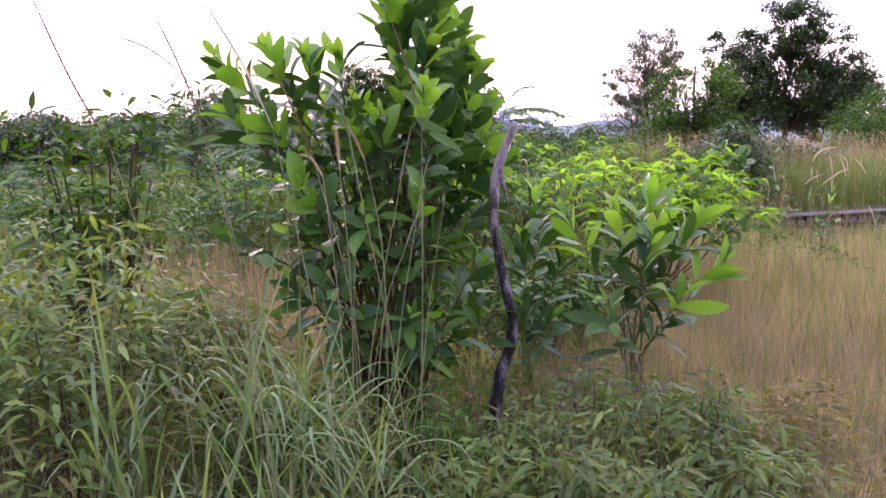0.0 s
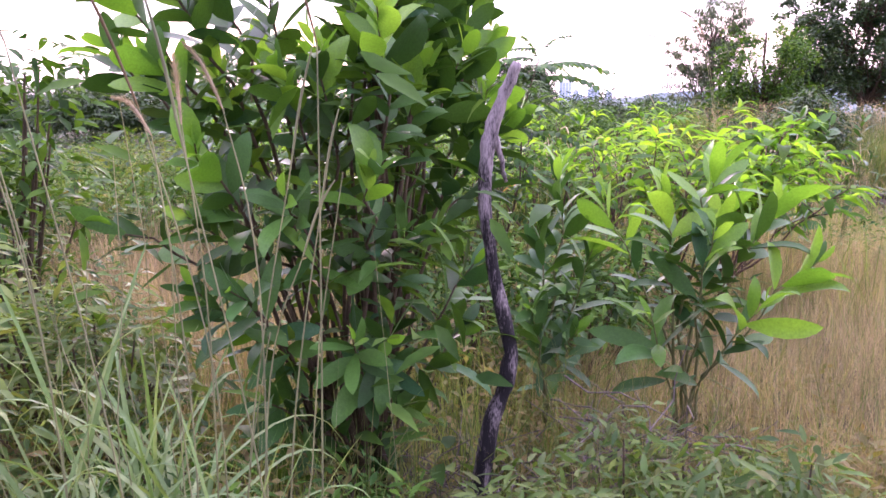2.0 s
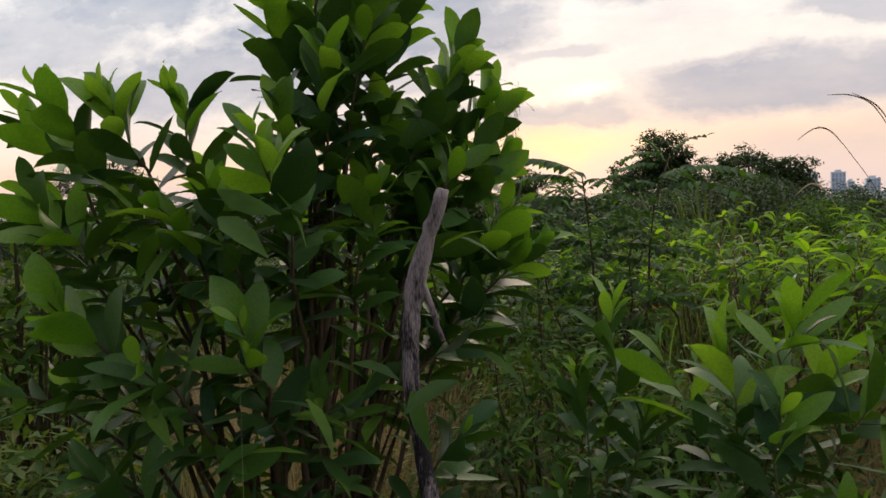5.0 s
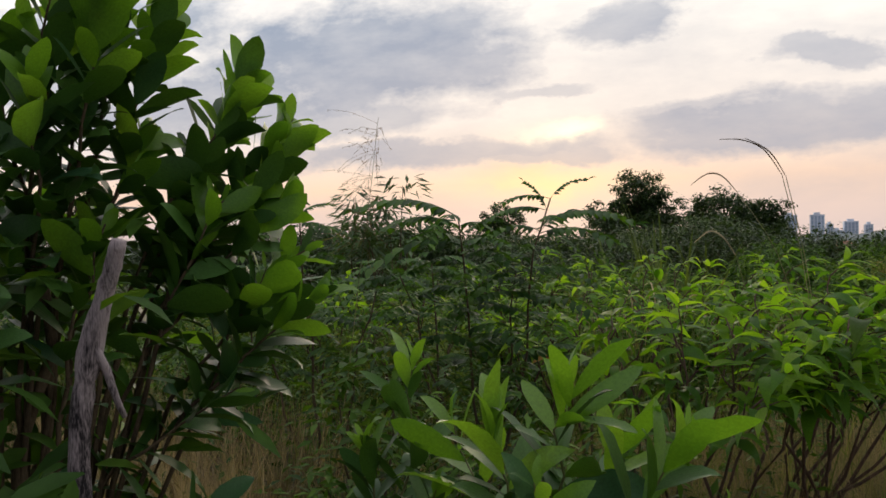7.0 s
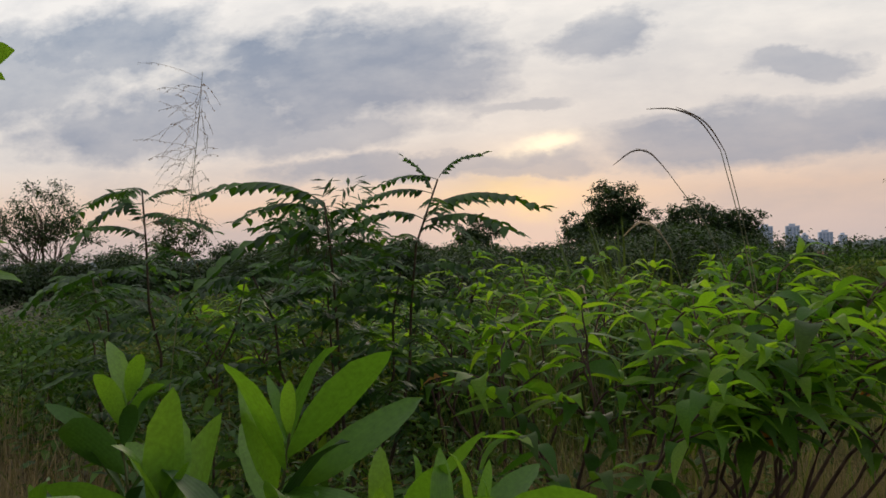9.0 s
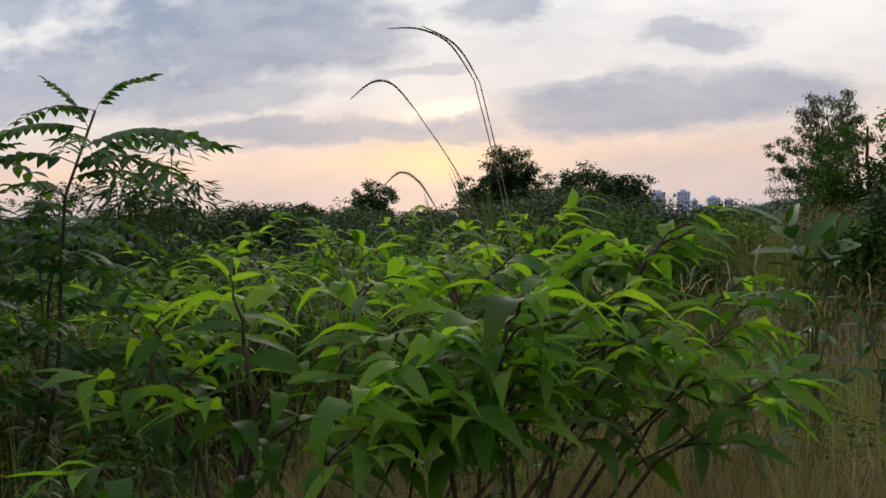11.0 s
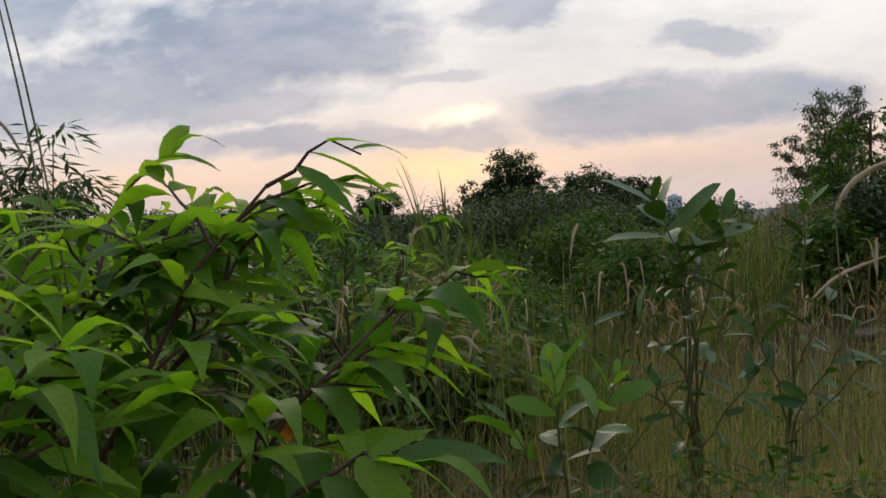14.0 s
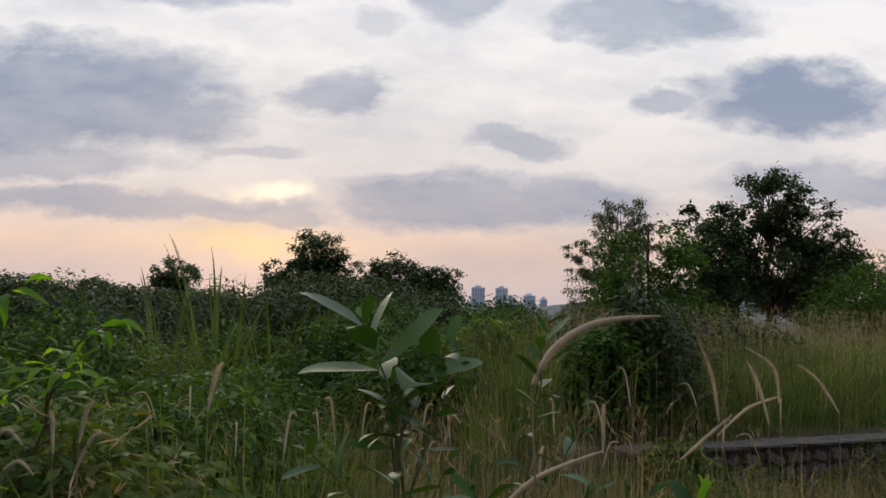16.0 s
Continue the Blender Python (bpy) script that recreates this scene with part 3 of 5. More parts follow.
def main_bush():
    ob = empty("acacia_bush", (0.85, 4.45, 0.0))
    tagged(ob, "dense acacia bush with broad glossy green leaves beside a charred pole", "bush")
    o = np.array((0.85, 4.45, 0.0))
    # where the leafy shoots start and end, in metres of the field, and how many leaves each has
    SHOOTS = [((0.52, 4.33, 1.45), (0.31, 4.13, 1.95), 18), ((0.58, 4.33, 1.45), (0.46, 4.2, 1.93), 18), ((0.64, 4.4, 1.45), (0.57, 4.33, 1.95), 18),
              ((0.45, 4.35, 1.4), (0.06, 4.3, 1.92), 18), ((0.4, 4.35, 1.3), (0.12, 4.25, 1.68), 15), ((0.95, 4.35, 1.25), (0.96, 4.12, 1.80), 20), ((0.86, 4.55, 1.55), (0.91, 4.62, 2.45), 34),
              ((0.88, 4.55, 1.65), (0.78, 4.5, 2.22), 28), ((0.92, 4.6, 1.6), (1.05, 4.62, 2.24), 28), ((1.0, 4.75, 1.5), (1.15, 5.1, 2.14), 34), ((1.05, 4.85, 1.5), (1.25, 5.2, 1.93), 24),
              ((1.08, 4.8, 1.1), (1.42, 5.03, 1.48), 26), ((1.1, 4.85, 1.1), (1.27, 5.0, 1.56), 18), ((0.5, 4.3, 1.2), (0.31, 4.1, 1.64), 18), ((0.5, 4.3, 0.9), (0.14, 4.12, 1.16), 13),
              ((0.6, 4.28, 1.0), (0.48, 3.97, 1.40), 16), ((0.78, 4.3, 0.9), (0.72, 3.98, 1.26), 15), ((0.9, 4.3, 0.95), (0.95, 4.05, 1.36), 16),
              ((0.95, 4.45, 0.8), (1.02, 4.3, 1.12), 15), ((0.7, 4.35, 0.6), (0.56, 3.95, 1.0), 15), ((0.88, 4.4, 0.5), (0.90, 4.0, 0.85), 15),
              ((0.58, 4.4, 0.6), (0.38, 4.15, 0.96), 15), ((1.0, 4.5, 1.2), (1.06, 4.6, 1.68), 18), ((0.8, 4.6, 1.2), (0.62, 4.8, 1.78), 18), ((0.95, 4.7, 0.9), (1.1, 5.0, 1.25), 14),
              ((0.8, 4.4, 1.1), (0.78, 4.2, 1.68), 18), ((0.75, 4.4, 0.35), (0.6, 4.1, 0.62), 13), ((1.0, 4.6, 0.55), (1.25, 4.75, 0.95), 14), ((0.82, 4.5, 1.3), (0.86, 4.4, 1.9), 18),
              ((0.9, 4.65, 1.4), (1.0, 4.85, 1.95), 18), ((0.7, 4.4, 0.9), (0.40, 4.1, 1.18), 15), ((0.95, 4.4, 0.6), (0.98, 4.15, 0.8), 12), ((0.9, 4.6, 0.9), (1.3, 4.8, 1.25), 15),
              ((0.9, 4.6, 1.5), (0.82, 4.75, 2.2), 22), ((0.95, 4.7, 1.6), (1.02, 4.9, 2.3), 30), ((0.85, 4.6, 1.2), (0.75, 4.9, 1.7), 16), ((1.0, 4.8, 1.3), (1.08, 5.2, 1.85), 20), ((0.8, 4.6, 1.0), (0.65, 4.95, 1.5), 18),
              ((0.95, 4.7, 1.0), (0.95, 5.1, 1.5), 18), ((1.0, 4.7, 1.2), (1.2, 4.9, 1.75), 20), ((0.65, 4.5, 1.2), (0.5, 4.6, 1.75), 18), ((0.6, 4.4, 1.1), (0.42, 4.3, 1.65), 18), ((0.95, 4.5, 0.4), (1.2, 4.6, 0.72), 13),
              ((0.9, 4.55, 1.5), (0.98, 4.45, 2.05), 20), ((0.9, 4.65, 0.7), (0.75, 5.0, 1.1), 15), ((1.02, 4.8, 1.35), (1.3, 5.1, 1.78), 16), ((0.75, 4.4, 1.2), (0.66, 4.15, 1.62), 16),
              ((1.0, 4.8, 1.5), (1.10, 5.2, 2.1), 24), ((1.02, 4.85, 1.45), (1.22, 5.25, 2.02), 22), ((0.9, 4.7, 1.7), (0.95, 4.85, 2.5), 26), ((0.95, 4.75, 1.3), (1.0, 5.15, 1.9), 22), ((0.9, 4.6, 1.6), (0.86, 4.8, 2.35), 24), ((1.05, 4.85, 1.2), (1.34, 5.15, 1.62), 18)]
    root = np.array((0.86, 4.45, -0.05))
    for a, b, n in SHOOTS:
        a, b = np.array(a), np.array(b)
        limb = curve_points(root + rng.normal(0, 0.035, 3) * (1, 1, 0), a, n=6, wobble=0.018, up=0.03)
        low = b[2] < 1.3
        shoot(ob, limb - o, b - o, int(n * 1.3), 0.152 if not low else 0.17, SICKLE_LEAVES if low else ACACIA_LEAVES, ACACIA_YOUNG, 0.006, 1.0, 0.5 if low else 0.12, 0.9 if low else 0.62)
    trunk = curve_points(root, (0.90, 4.55, 1.6), n=8, wobble=0.02)
    part("trunk", tube_arrays(trunk - o, np.linspace(0.024, 0.012, 8), 8), M_BARK, ob)
    # inner leaves too crowded to tell apart
    n = 520
    c = np.column_stack([rng.normal(0.76, 0.24, n), rng.normal(4.45, 0.2, n), rng.uniform(0.25, 1.7, n)])
    way = unit(np.column_stack([rng.normal(0, 1, n), rng.normal(0, 1, n), rng.normal(-0.25, 0.5, n)]))
    v, q, _ = leaf_arrays(c - o, way, np.tile((0, 0, 1.0), (n, 1)) + rng.normal(0, 0.4, (n, 3)), rng.uniform(0.10, 0.17, n), rng.uniform(0.04, 0.06, n), SLIM)
    inner = part("inner_leaves", (v, q), M_BUSH, ob, "shaded inner leaves")
    inner["kind"] = "stuff"


main_bush()


def charred_pole():
    ob = empty("charred_pole", (1.30, 4.25, 0.0))
    tagged(ob, "burnt crooked wooden pole standing before the acacia bush", "pole")
    line = [(-0.05, -0.02, -0.05), (-0.035, -0.015, 0.28), (0.0, -0.01, 0.52), (0.045, 0, 0.64), (0.06, 0, 0.74), (0.035, 0, 0.85), (-0.005, 0.02, 1.02), (-0.03, 0.03, 1.18), (-0.032, 0.04, 1.29), (-0.022, 0.05, 1.38), (-0.01, 0.06, 1.45), (0.018, 0.06, 1.53), (0.042, 0.055, 1.585), (0.062, 0.05, 1.635)]
    fine = []
    for a, b in zip(line[:-1], line[1:]):
        for s in (0, 1 / 3, 2 / 3):
            fine.append([a[k] + (b[k] - a[k]) * s for k in range(3)])
    fine = np.array(fine + [line[-1]])
    r = np.interp(fine[:, 2], [0, 0.55, 0.8, 1.05, 1.25, 1.4, 1.48, 1.66], [0.031, 0.028, 0.022, 0.0195, 0.021, 0.0245, 0.021, 0.013])
    r = r * (1 + rng.normal(0, 0.05, len(r)))
    v, q = tube_arrays(fine, r, 14)
    v += rng.normal(0, 0.0012, v.shape)
    part("trunk", (v, q), M_CHAR, ob, "blackened bark fading to grey bare wood")
    stub = tube_arrays(curve_points((-0.005, 0.05, 1.42), (0.035, 0.09, 1.27), n=6, wobble=0.003, up=0.01), np.linspace(0.011, 0.006, 6), 8)
    part("broken_branch", stub, M_CHAR, ob)


charred_pole()


def acacia_sapling(place, shoots, size, label, kinds=None, young=None, droop=0.2, young_from=0.6, spread=1.0):
    ob = empty("acacia_sapling", place)
    tagged(ob, label, "sapling", "young acacias in the field")
    o = np.array(place)
    for a, b, n in shoots:
        a, b = np.array(a, float), np.array(b, float)
        limb = curve_points(o + (0, 0, -0.04), a, n=6, wobble=0.012, up=0.02)
        shoot(ob, limb - o, b - o, n, size, kinds or SICKLE_LEAVES, young or SICKLE_YOUNG, 0.0052, spread, droop, young_from)
    return ob


acacia_sapling((2.08, 4.95, 0.02), [((2.06, 4.95, 0.8), (2.15, 4.95, 1.27), 24), ((2.02, 4.95, 0.65), (1.95, 4.92, 1.18), 23), ((2.12, 4.95, 0.6), (2.42, 5.0, 1.16), 23),
                                    ((2.14, 4.93, 0.45), (2.52, 4.82, 0.95), 17), ((2.08, 4.9, 0.5), (2.10, 4.75, 1.08), 18), ((2.04, 4.98, 0.5), (1.75, 5.2, 1.15), 17), ((2.1, 4.9, 0.4), (2.3, 4.7, 0.82), 14), ((2.02, 4.9, 0.35), (1.88, 4.72, 0.76), 14), ((2.1, 5.0, 0.6), (2.28, 5.15, 1.14), 16)],
                0.2, "young acacia with long curved green leaves", young_from=0.6)
acacia_sapling((1.56, 5.2, 0.0), [((1.56, 5.22, 0.6), (1.60, 5.3, 1.27), 32), ((1.54, 5.2, 0.5), (1.49, 5.15, 1.05), 28), ((1.58, 5.2, 0.4), (1.72, 5.15, 0.92), 24), ((1.54, 5.15, 0.3), (1.46, 5.0, 0.7), 20), ((1.56, 5.2, 0.3), (1.66, 5.05, 0.6), 18)],
                0.16, "slim dark green young acacia behind the charred pole", young_from=0.85)
acacia_sapling((4.44, 9.9, -0.1), [((4.41, 9.9, 1.0), (4.28, 9.9, 1.42), 13), ((4.42, 9.9, 0.95), (4.58, 9.85, 1.34), 8)], 0.225, "open young acacia with broad dark leaves at its top", ACACIA_LEAVES, ACACIA_LEAVES, young_from=1.1, droop=0.3, spread=1.6)
acacia_sapling((4.45, 9.93, -0.1), [((4.43, 9.92, 0.5), (4.39, 9.92, 1.2), 16), ((4.42, 9.9, 0.4), (3.80, 9.85, 0.86), 13), ((4.42, 9.9, 0.6), (4.04, 9.85, 1.05), 9), ((4.44, 9.9, 0.5), (4.60, 9.85, 0.96), 8),
                                    ((4.44, 9.9, 0.25), (4.20, 9.7, 0.72), 9), ((4.45, 9.92, 0.7), (4.62, 9.95, 1.33), 9), ((4.45, 9.9, 0.3), (4.72, 9.7, 0.75), 9)],
                0.145, "open young acacia with thin stems and slim dark hanging leaves", SICKLE_LEAVES, SICKLE_LEAVES, young_from=1.1, droop=0.6, spread=1.5)
acacia_sapling((4.80, 10.0, -0.12), [((4.86, 10.0, 0.75), (4.95, 10.0, 1.42), 17), ((4.86, 10.0, 0.4), (5.10, 9.9, 0.85), 11), ((4.86, 10.0, 0.35), (5.34, 9.9, 0.86), 12), ((4.83, 10.0, 0.4), (4.66, 9.8, 0.9), 9), ((4.86, 10.0, 0.6), (5.12, 10.05, 1.1), 8)],
                0.15, "thin young acacia beside a pale seed plume", SICKLE_LEAVES, SICKLE_LEAVES, young_from=1.1, droop=0.5, spread=1.5)
acacia_sapling((5.15, 9.2, -0.1), [((5.15, 9.2, 0.45), (5.22, 9.15, 1.02), 16), ((5.15, 9.2, 0.3), (5.05, 9.1, 0.75), 12), ((5.17, 9.2, 0.3), (5.3, 9.2, 0.8), 11)], 0.11, "small young acacia with upright pale green leaves", young_from=0.6)
acacia_sapling((3.95, 9.0, -0.1), [((3.95, 9.0, 0.35), (3.9, 8.95, 0.86), 13), ((3.96, 9.0, 0.3), (4.12, 8.9, 0.82), 13), ((3.95, 9.0, 0.25), (3.75, 8.95, 0.66), 10)], 0.17, "low young acacia with wide bright leaves", ACACIA_LEAVES, ACACIA_YOUNG, 0.4, 0.5)


def pointed_shrub(place, boughs, size, label):
    """A spreading shrub: boughs from one foot, each with sprays of hanging, long-pointed leaves."""
    ob = empty("pointed_leaf_shrub", place)
    tagged(ob, label, "shrub", "shrubs with pointed leaves")
    o = np.array(place)
    for a, sprays in boughs:
        a = np.array(a, float)
        sprays = int(sprays * 1.3)
        limb = curve_points((rng.normal(0, 0.03), rng.normal(0, 0.03), -0.05), a - o, n=8, wobble=0.025, up=0.06)
        twigs = [tube_arrays(limb, np.linspace(0.0125, 0.0035, 8))]
        limb_leaves = []
        for k in range(sprays):
            s = min(0.99, 0.66 + 0.34 * (k + rng.uniform(0.1, 0.9)) / sprays)
            f = s * 7
            i = min(int(f), 6)
            p = limb[i] + (limb[i + 1] - limb[i]) * (f - i)
            axis = unit(limb[i + 1] - limb[i])
            ang = rng.uniform(0, 6.28)
            out = unit(axis * 0.6 + np.array([math.cos(ang), math.sin(ang), rng.uniform(-0.1, 0.35)]))
            tip = p + out * rng.uniform(0.16, 0.34)
            top = k == sprays - 1
            if top:
                tip = limb[-1] + unit(axis * (1, 1, 0.2) + (0.15, -0.1, 0.08)) * 0.2
                p = limb[-1]
            pts = curve_points(p, tip, n=5, wobble=0.008, up=0.03)
            twigs.append(tube_arrays(pts, np.linspace(0.005, 0.002, 5), 5))
            leaves = int(rng.integers(5, 9))
            for m in range(leaves):
                q = (m + 0.6) / leaves
                g = q * 4
                j = min(int(g), 3)
                c = pts[j] + (pts[j + 1] - pts[j]) * (g - j)
                sgn = 1 if m % 2 else -1
                ax = unit(pts[-1] - pts[0])
                lat = unit(np.cross(ax, (0, 0, 1.0))) * sgn
                way = unit(lat * (1.0 - 0.6 * q) + ax * (0.3 + 0.9 * q) + np.array([0, 0, -0.38 - 0.35 * (1 - q)]) + rng.normal(0, 0.15, 3))
                L = size * rng.uniform(0.7, 1.15) * (0.8 + 0.35 * math.sin(math.pi * q))
                roll = rng.random()
                kinds = RUST_LEAVES if roll < 0.006 and c[2] < 1.0 and not top else POINTED_YOUNG if (q > 0.4 and (top or c[2] > 0.85) and roll < 0.85) else POINTED_LEAVES
                limb_leaves.append((kinds, c, way, (rng.normal(0, 0.3), rng.normal(0, 0.3), 1.0), L))
        branch = part("branch", join(twigs), M_REDBARK, ob, "thin reddish brown branch with side twigs")
        for kinds, c, way, up, L in limb_leaves:
            put_leaf(branch, kinds, c, way, up, L)
    return ob


pointed_shrub((2.3, 6.9, 0.0), [((2.58, 6.95, 1.22), 6), ((3.0, 6.85, 1.15), 6), ((2.30, 6.85, 1.15), 6), ((2.85, 7.3, 1.25), 6), ((1.95, 7.0, 1.15), 6), ((2.62, 6.6, 1.0), 4), ((2.2, 6.5, 0.85), 4)],
              0.17, "spreading shrub with drooping pointed yellow-green leaves")
pointed_shrub((2.88, 7.42, 0.0), [((3.00, 6.88, 1.20), 7), ((2.80, 6.80, 1.10), 6), ((3.05, 7.2, 1.19), 6), ((3.27, 7.22, 1.08), 6), ((2.72, 7.0, 1.08), 5)],
              0.185, "shrub with a dark bare stem and broad drooping pointed leaves")
pointed_shrub((2.69, 7.33, -0.02), [((3.46, 7.75, 1.40), 7), ((3.38, 7.8, 1.28), 6), ((3.15, 7.88, 1.27), 6), ((3.02, 7.88, 1.36), 6), ((3.68, 7.74, 1.12), 5), ((3.66, 8.1, 1.13), 5), ((3.64, 7.42, 0.90), 4), ((3.5, 7.6, 0.88), 3), ((2.65, 8.05, 1.25), 6), ((3.0, 7.75, 1.15), 5)],
              0.185, "shrub with large pointed bright leaves on bare leaning branches")
pointed_shrub((1.75, 7.9, 0.0), [((1.55, 7.6, 1.12), 5), ((1.95, 7.6, 1.18), 5), ((2.2, 8.1, 1.25), 5), ((1.6, 8.3, 1.2), 5), ((1.3, 7.9, 1.05), 5)], 0.15, "lower pointed-leaf shrub behind the others")
pointed_shrub((2.3, 9.0, -0.05), [((2.1, 8.8, 1.2), 5), ((2.6, 8.9, 1.3), 5), ((2.9, 9.2, 1.38), 5), ((1.8, 9.2, 1.25), 5), ((2.45, 8.5, 1.2), 4)], 0.15, "lower pointed-leaf shrub behind the others")
for x, y, h in ((1.0, 9.3, 1.3), (0.1, 8.9, 1.2), (1.6, 10.6, 1.45), (-0.9, 9.6, 1.25), (0.5, 10.8, 1.4), (2.6, 10.4, 1.4)):
    pointed_shrub((x, y, -0.12), [((x - 0.3, y - 0.2, h * 0.92), 5), ((x + 0.25, y - 0.25, h), 5), ((x + 0.45, y + 0.1, h * 0.9), 4), ((x - 0.05, y - 0.4, h * 0.85), 4)], 0.15, "lower pointed-leaf shrub in the thicket")


def pinnate_mesh(pairs, leaflet, droop):
    """A feather-shaped leaf one metre long along +y: an arching rachis with oval leaflets hanging to both sides."""
    t = np.linspace(0, 1, 8)
    arch = lambda u: 0.26 * u - droop * u ** 2.2
    ch = [tube_arrays(np.column_stack([np.zeros(8), t, arch(t)]), np.linspace(0.006, 0.0025, 8), 4)]
    P, D = [], []
    for u in np.linspace(0.16, 1.0, pairs):
        for sg in (-1, 1):
            P.append((0, u, arch(u)))
            D.append((sg * (1.0 - 0.5 * (u > 0.97)), 0.4 + 0.8 * (u > 0.97), -0.55 + rng.normal(0, 0.18)))
    v, q, _ = leaf_arrays(np.array(P), np.array(D), np.tile((0, 0, 1.0), (len(P), 1)), leaflet * rng.uniform(0.8, 1.12, len(P)), leaflet * 0.5, SLIM)
    ch.append((v, q))
    return mesh_from("leaf", *join(ch), M_SENNA)


PINNATE = [pinnate_mesh(11, 0.2, 0.45), pinnate_mesh(10, 0.21, 0.62), pinnate_mesh(12, 0.185, 0.5), pinnate_mesh(11, 0.2, 0.8)]


def senna(place, stems, label):
    """stems: the tip, how many fronds hang along the stem, and where the top fronds end."""
    ob = empty("senna_plant", place)
    tagged(ob, label, "shrub", "tall plants with feathery leaves")
    o = np.array(place)
    for tip, n, ends in stems:
        pts = curve_points((rng.normal(0, 0.02), rng.normal(0, 0.02), -0.04), np.array(tip) - o, n=8, wobble=0.015)
        stem = part("stem", tube_arrays(pts, np.linspace(0.011, 0.004, 8)), M_BARK, ob)
        for k, e in enumerate(ends):
            p = pts[7] + (pts[6] - pts[7]) * (0.22 * (k % 4))
            way = np.array(e, float) - o - p
            put_leaf(stem, PINNATE, p, way + (0, 0, 0.05), (0, 0, 1), float(np.linalg.norm(way)))
        turn = rng.uniform(0, 6)
        for k in range(n):
            s = 0.50 + 0.42 * ((k + 0.7) / n) ** 0.9
            f = s * 7
            i = min(int(f), 6)
            p = pts[i] + (pts[i + 1] - pts[i]) * (f - i)
            turn += 2.4 + rng.normal(0, 0.2)
            put_leaf(stem, PINNATE, p, (math.cos(turn), math.sin(turn), 0.25), (0, 0, 1), rng.uniform(0.28, 0.46))


def crown_ends(tip, n, reach):
    """Where n fronds round a stem's top end."""
    return [(tip[0] + math.cos(2.4 * k + 0.5) * reach * (0.8 + 0.06 * (k % 5)), tip[1] + math.sin(2.4 * k + 0.5) * reach, tip[2] + 0.03 - 0.035 * k) for k in range(n)]


senna((1.30, 7.1, 0.0), [((1.15, 7.1, 1.76), 16, [(0.60, 7.05, 1.89), (0.68, 7.2, 1.76), (1.38, 7.15, 1.74), (0.66, 6.9, 1.63), (1.1, 6.75, 1.72), (1.3, 7.45, 1.72), (0.9, 7.45, 1.74), (1.45, 6.95, 1.62)]),
                         ((1.62, 7.25, 1.85), 14, [(1.79, 7.25, 1.97), (1.50, 7.2, 1.95), (2.05, 7.22, 1.77), (1.98, 7.1, 1.64), (1.35, 7.25, 1.83), (1.30, 7.1, 1.76), (1.75, 6.9, 1.72), (1.7, 7.6, 1.8)]),
                         ((1.4, 7.35, 1.45), 9, crown_ends((1.4, 7.35, 1.45), 5, 0.36)), ((0.85, 7.0, 1.45), 8, crown_ends((0.85, 7.0, 1.45), 5, 0.36))], "tall plant with dark feathery hanging leaves")
senna((0.25, 7.25, 0.0), [((0.13, 7.2, 1.86), 12, [(-0.22, 7.15, 1.79), (0.36, 7.2, 1.86), (0.45, 7.1, 1.68), (-0.1, 7.3, 1.9), (0.25, 6.9, 1.8), (-0.15, 6.95, 1.68)]),
                          ((0.5, 7.5, 1.4), 8, crown_ends((0.5, 7.5, 1.4), 5, 0.34)), ((-0.35, 7.4, 1.45), 9, crown_ends((-0.35, 7.4, 1.45), 5, 0.36))], "slender plant with feathery leaves against the sky")
for x, y, z in ((-0.6, 7.9, 1.45), (0.6, 8.4, 1.5), (-1.9, 7.0, 1.3)):
    senna((x, y, 0.0), [((x - 0.05, y - 0.1, z), 9, crown_ends((x, y, z), 6, 0.38)), ((x - 0.5, y + 0.25, z - 0.03), 8, crown_ends((x - 0.5, y + 0.25, z), 5, 0.36))], "feathery-leaved plant in the thicket")


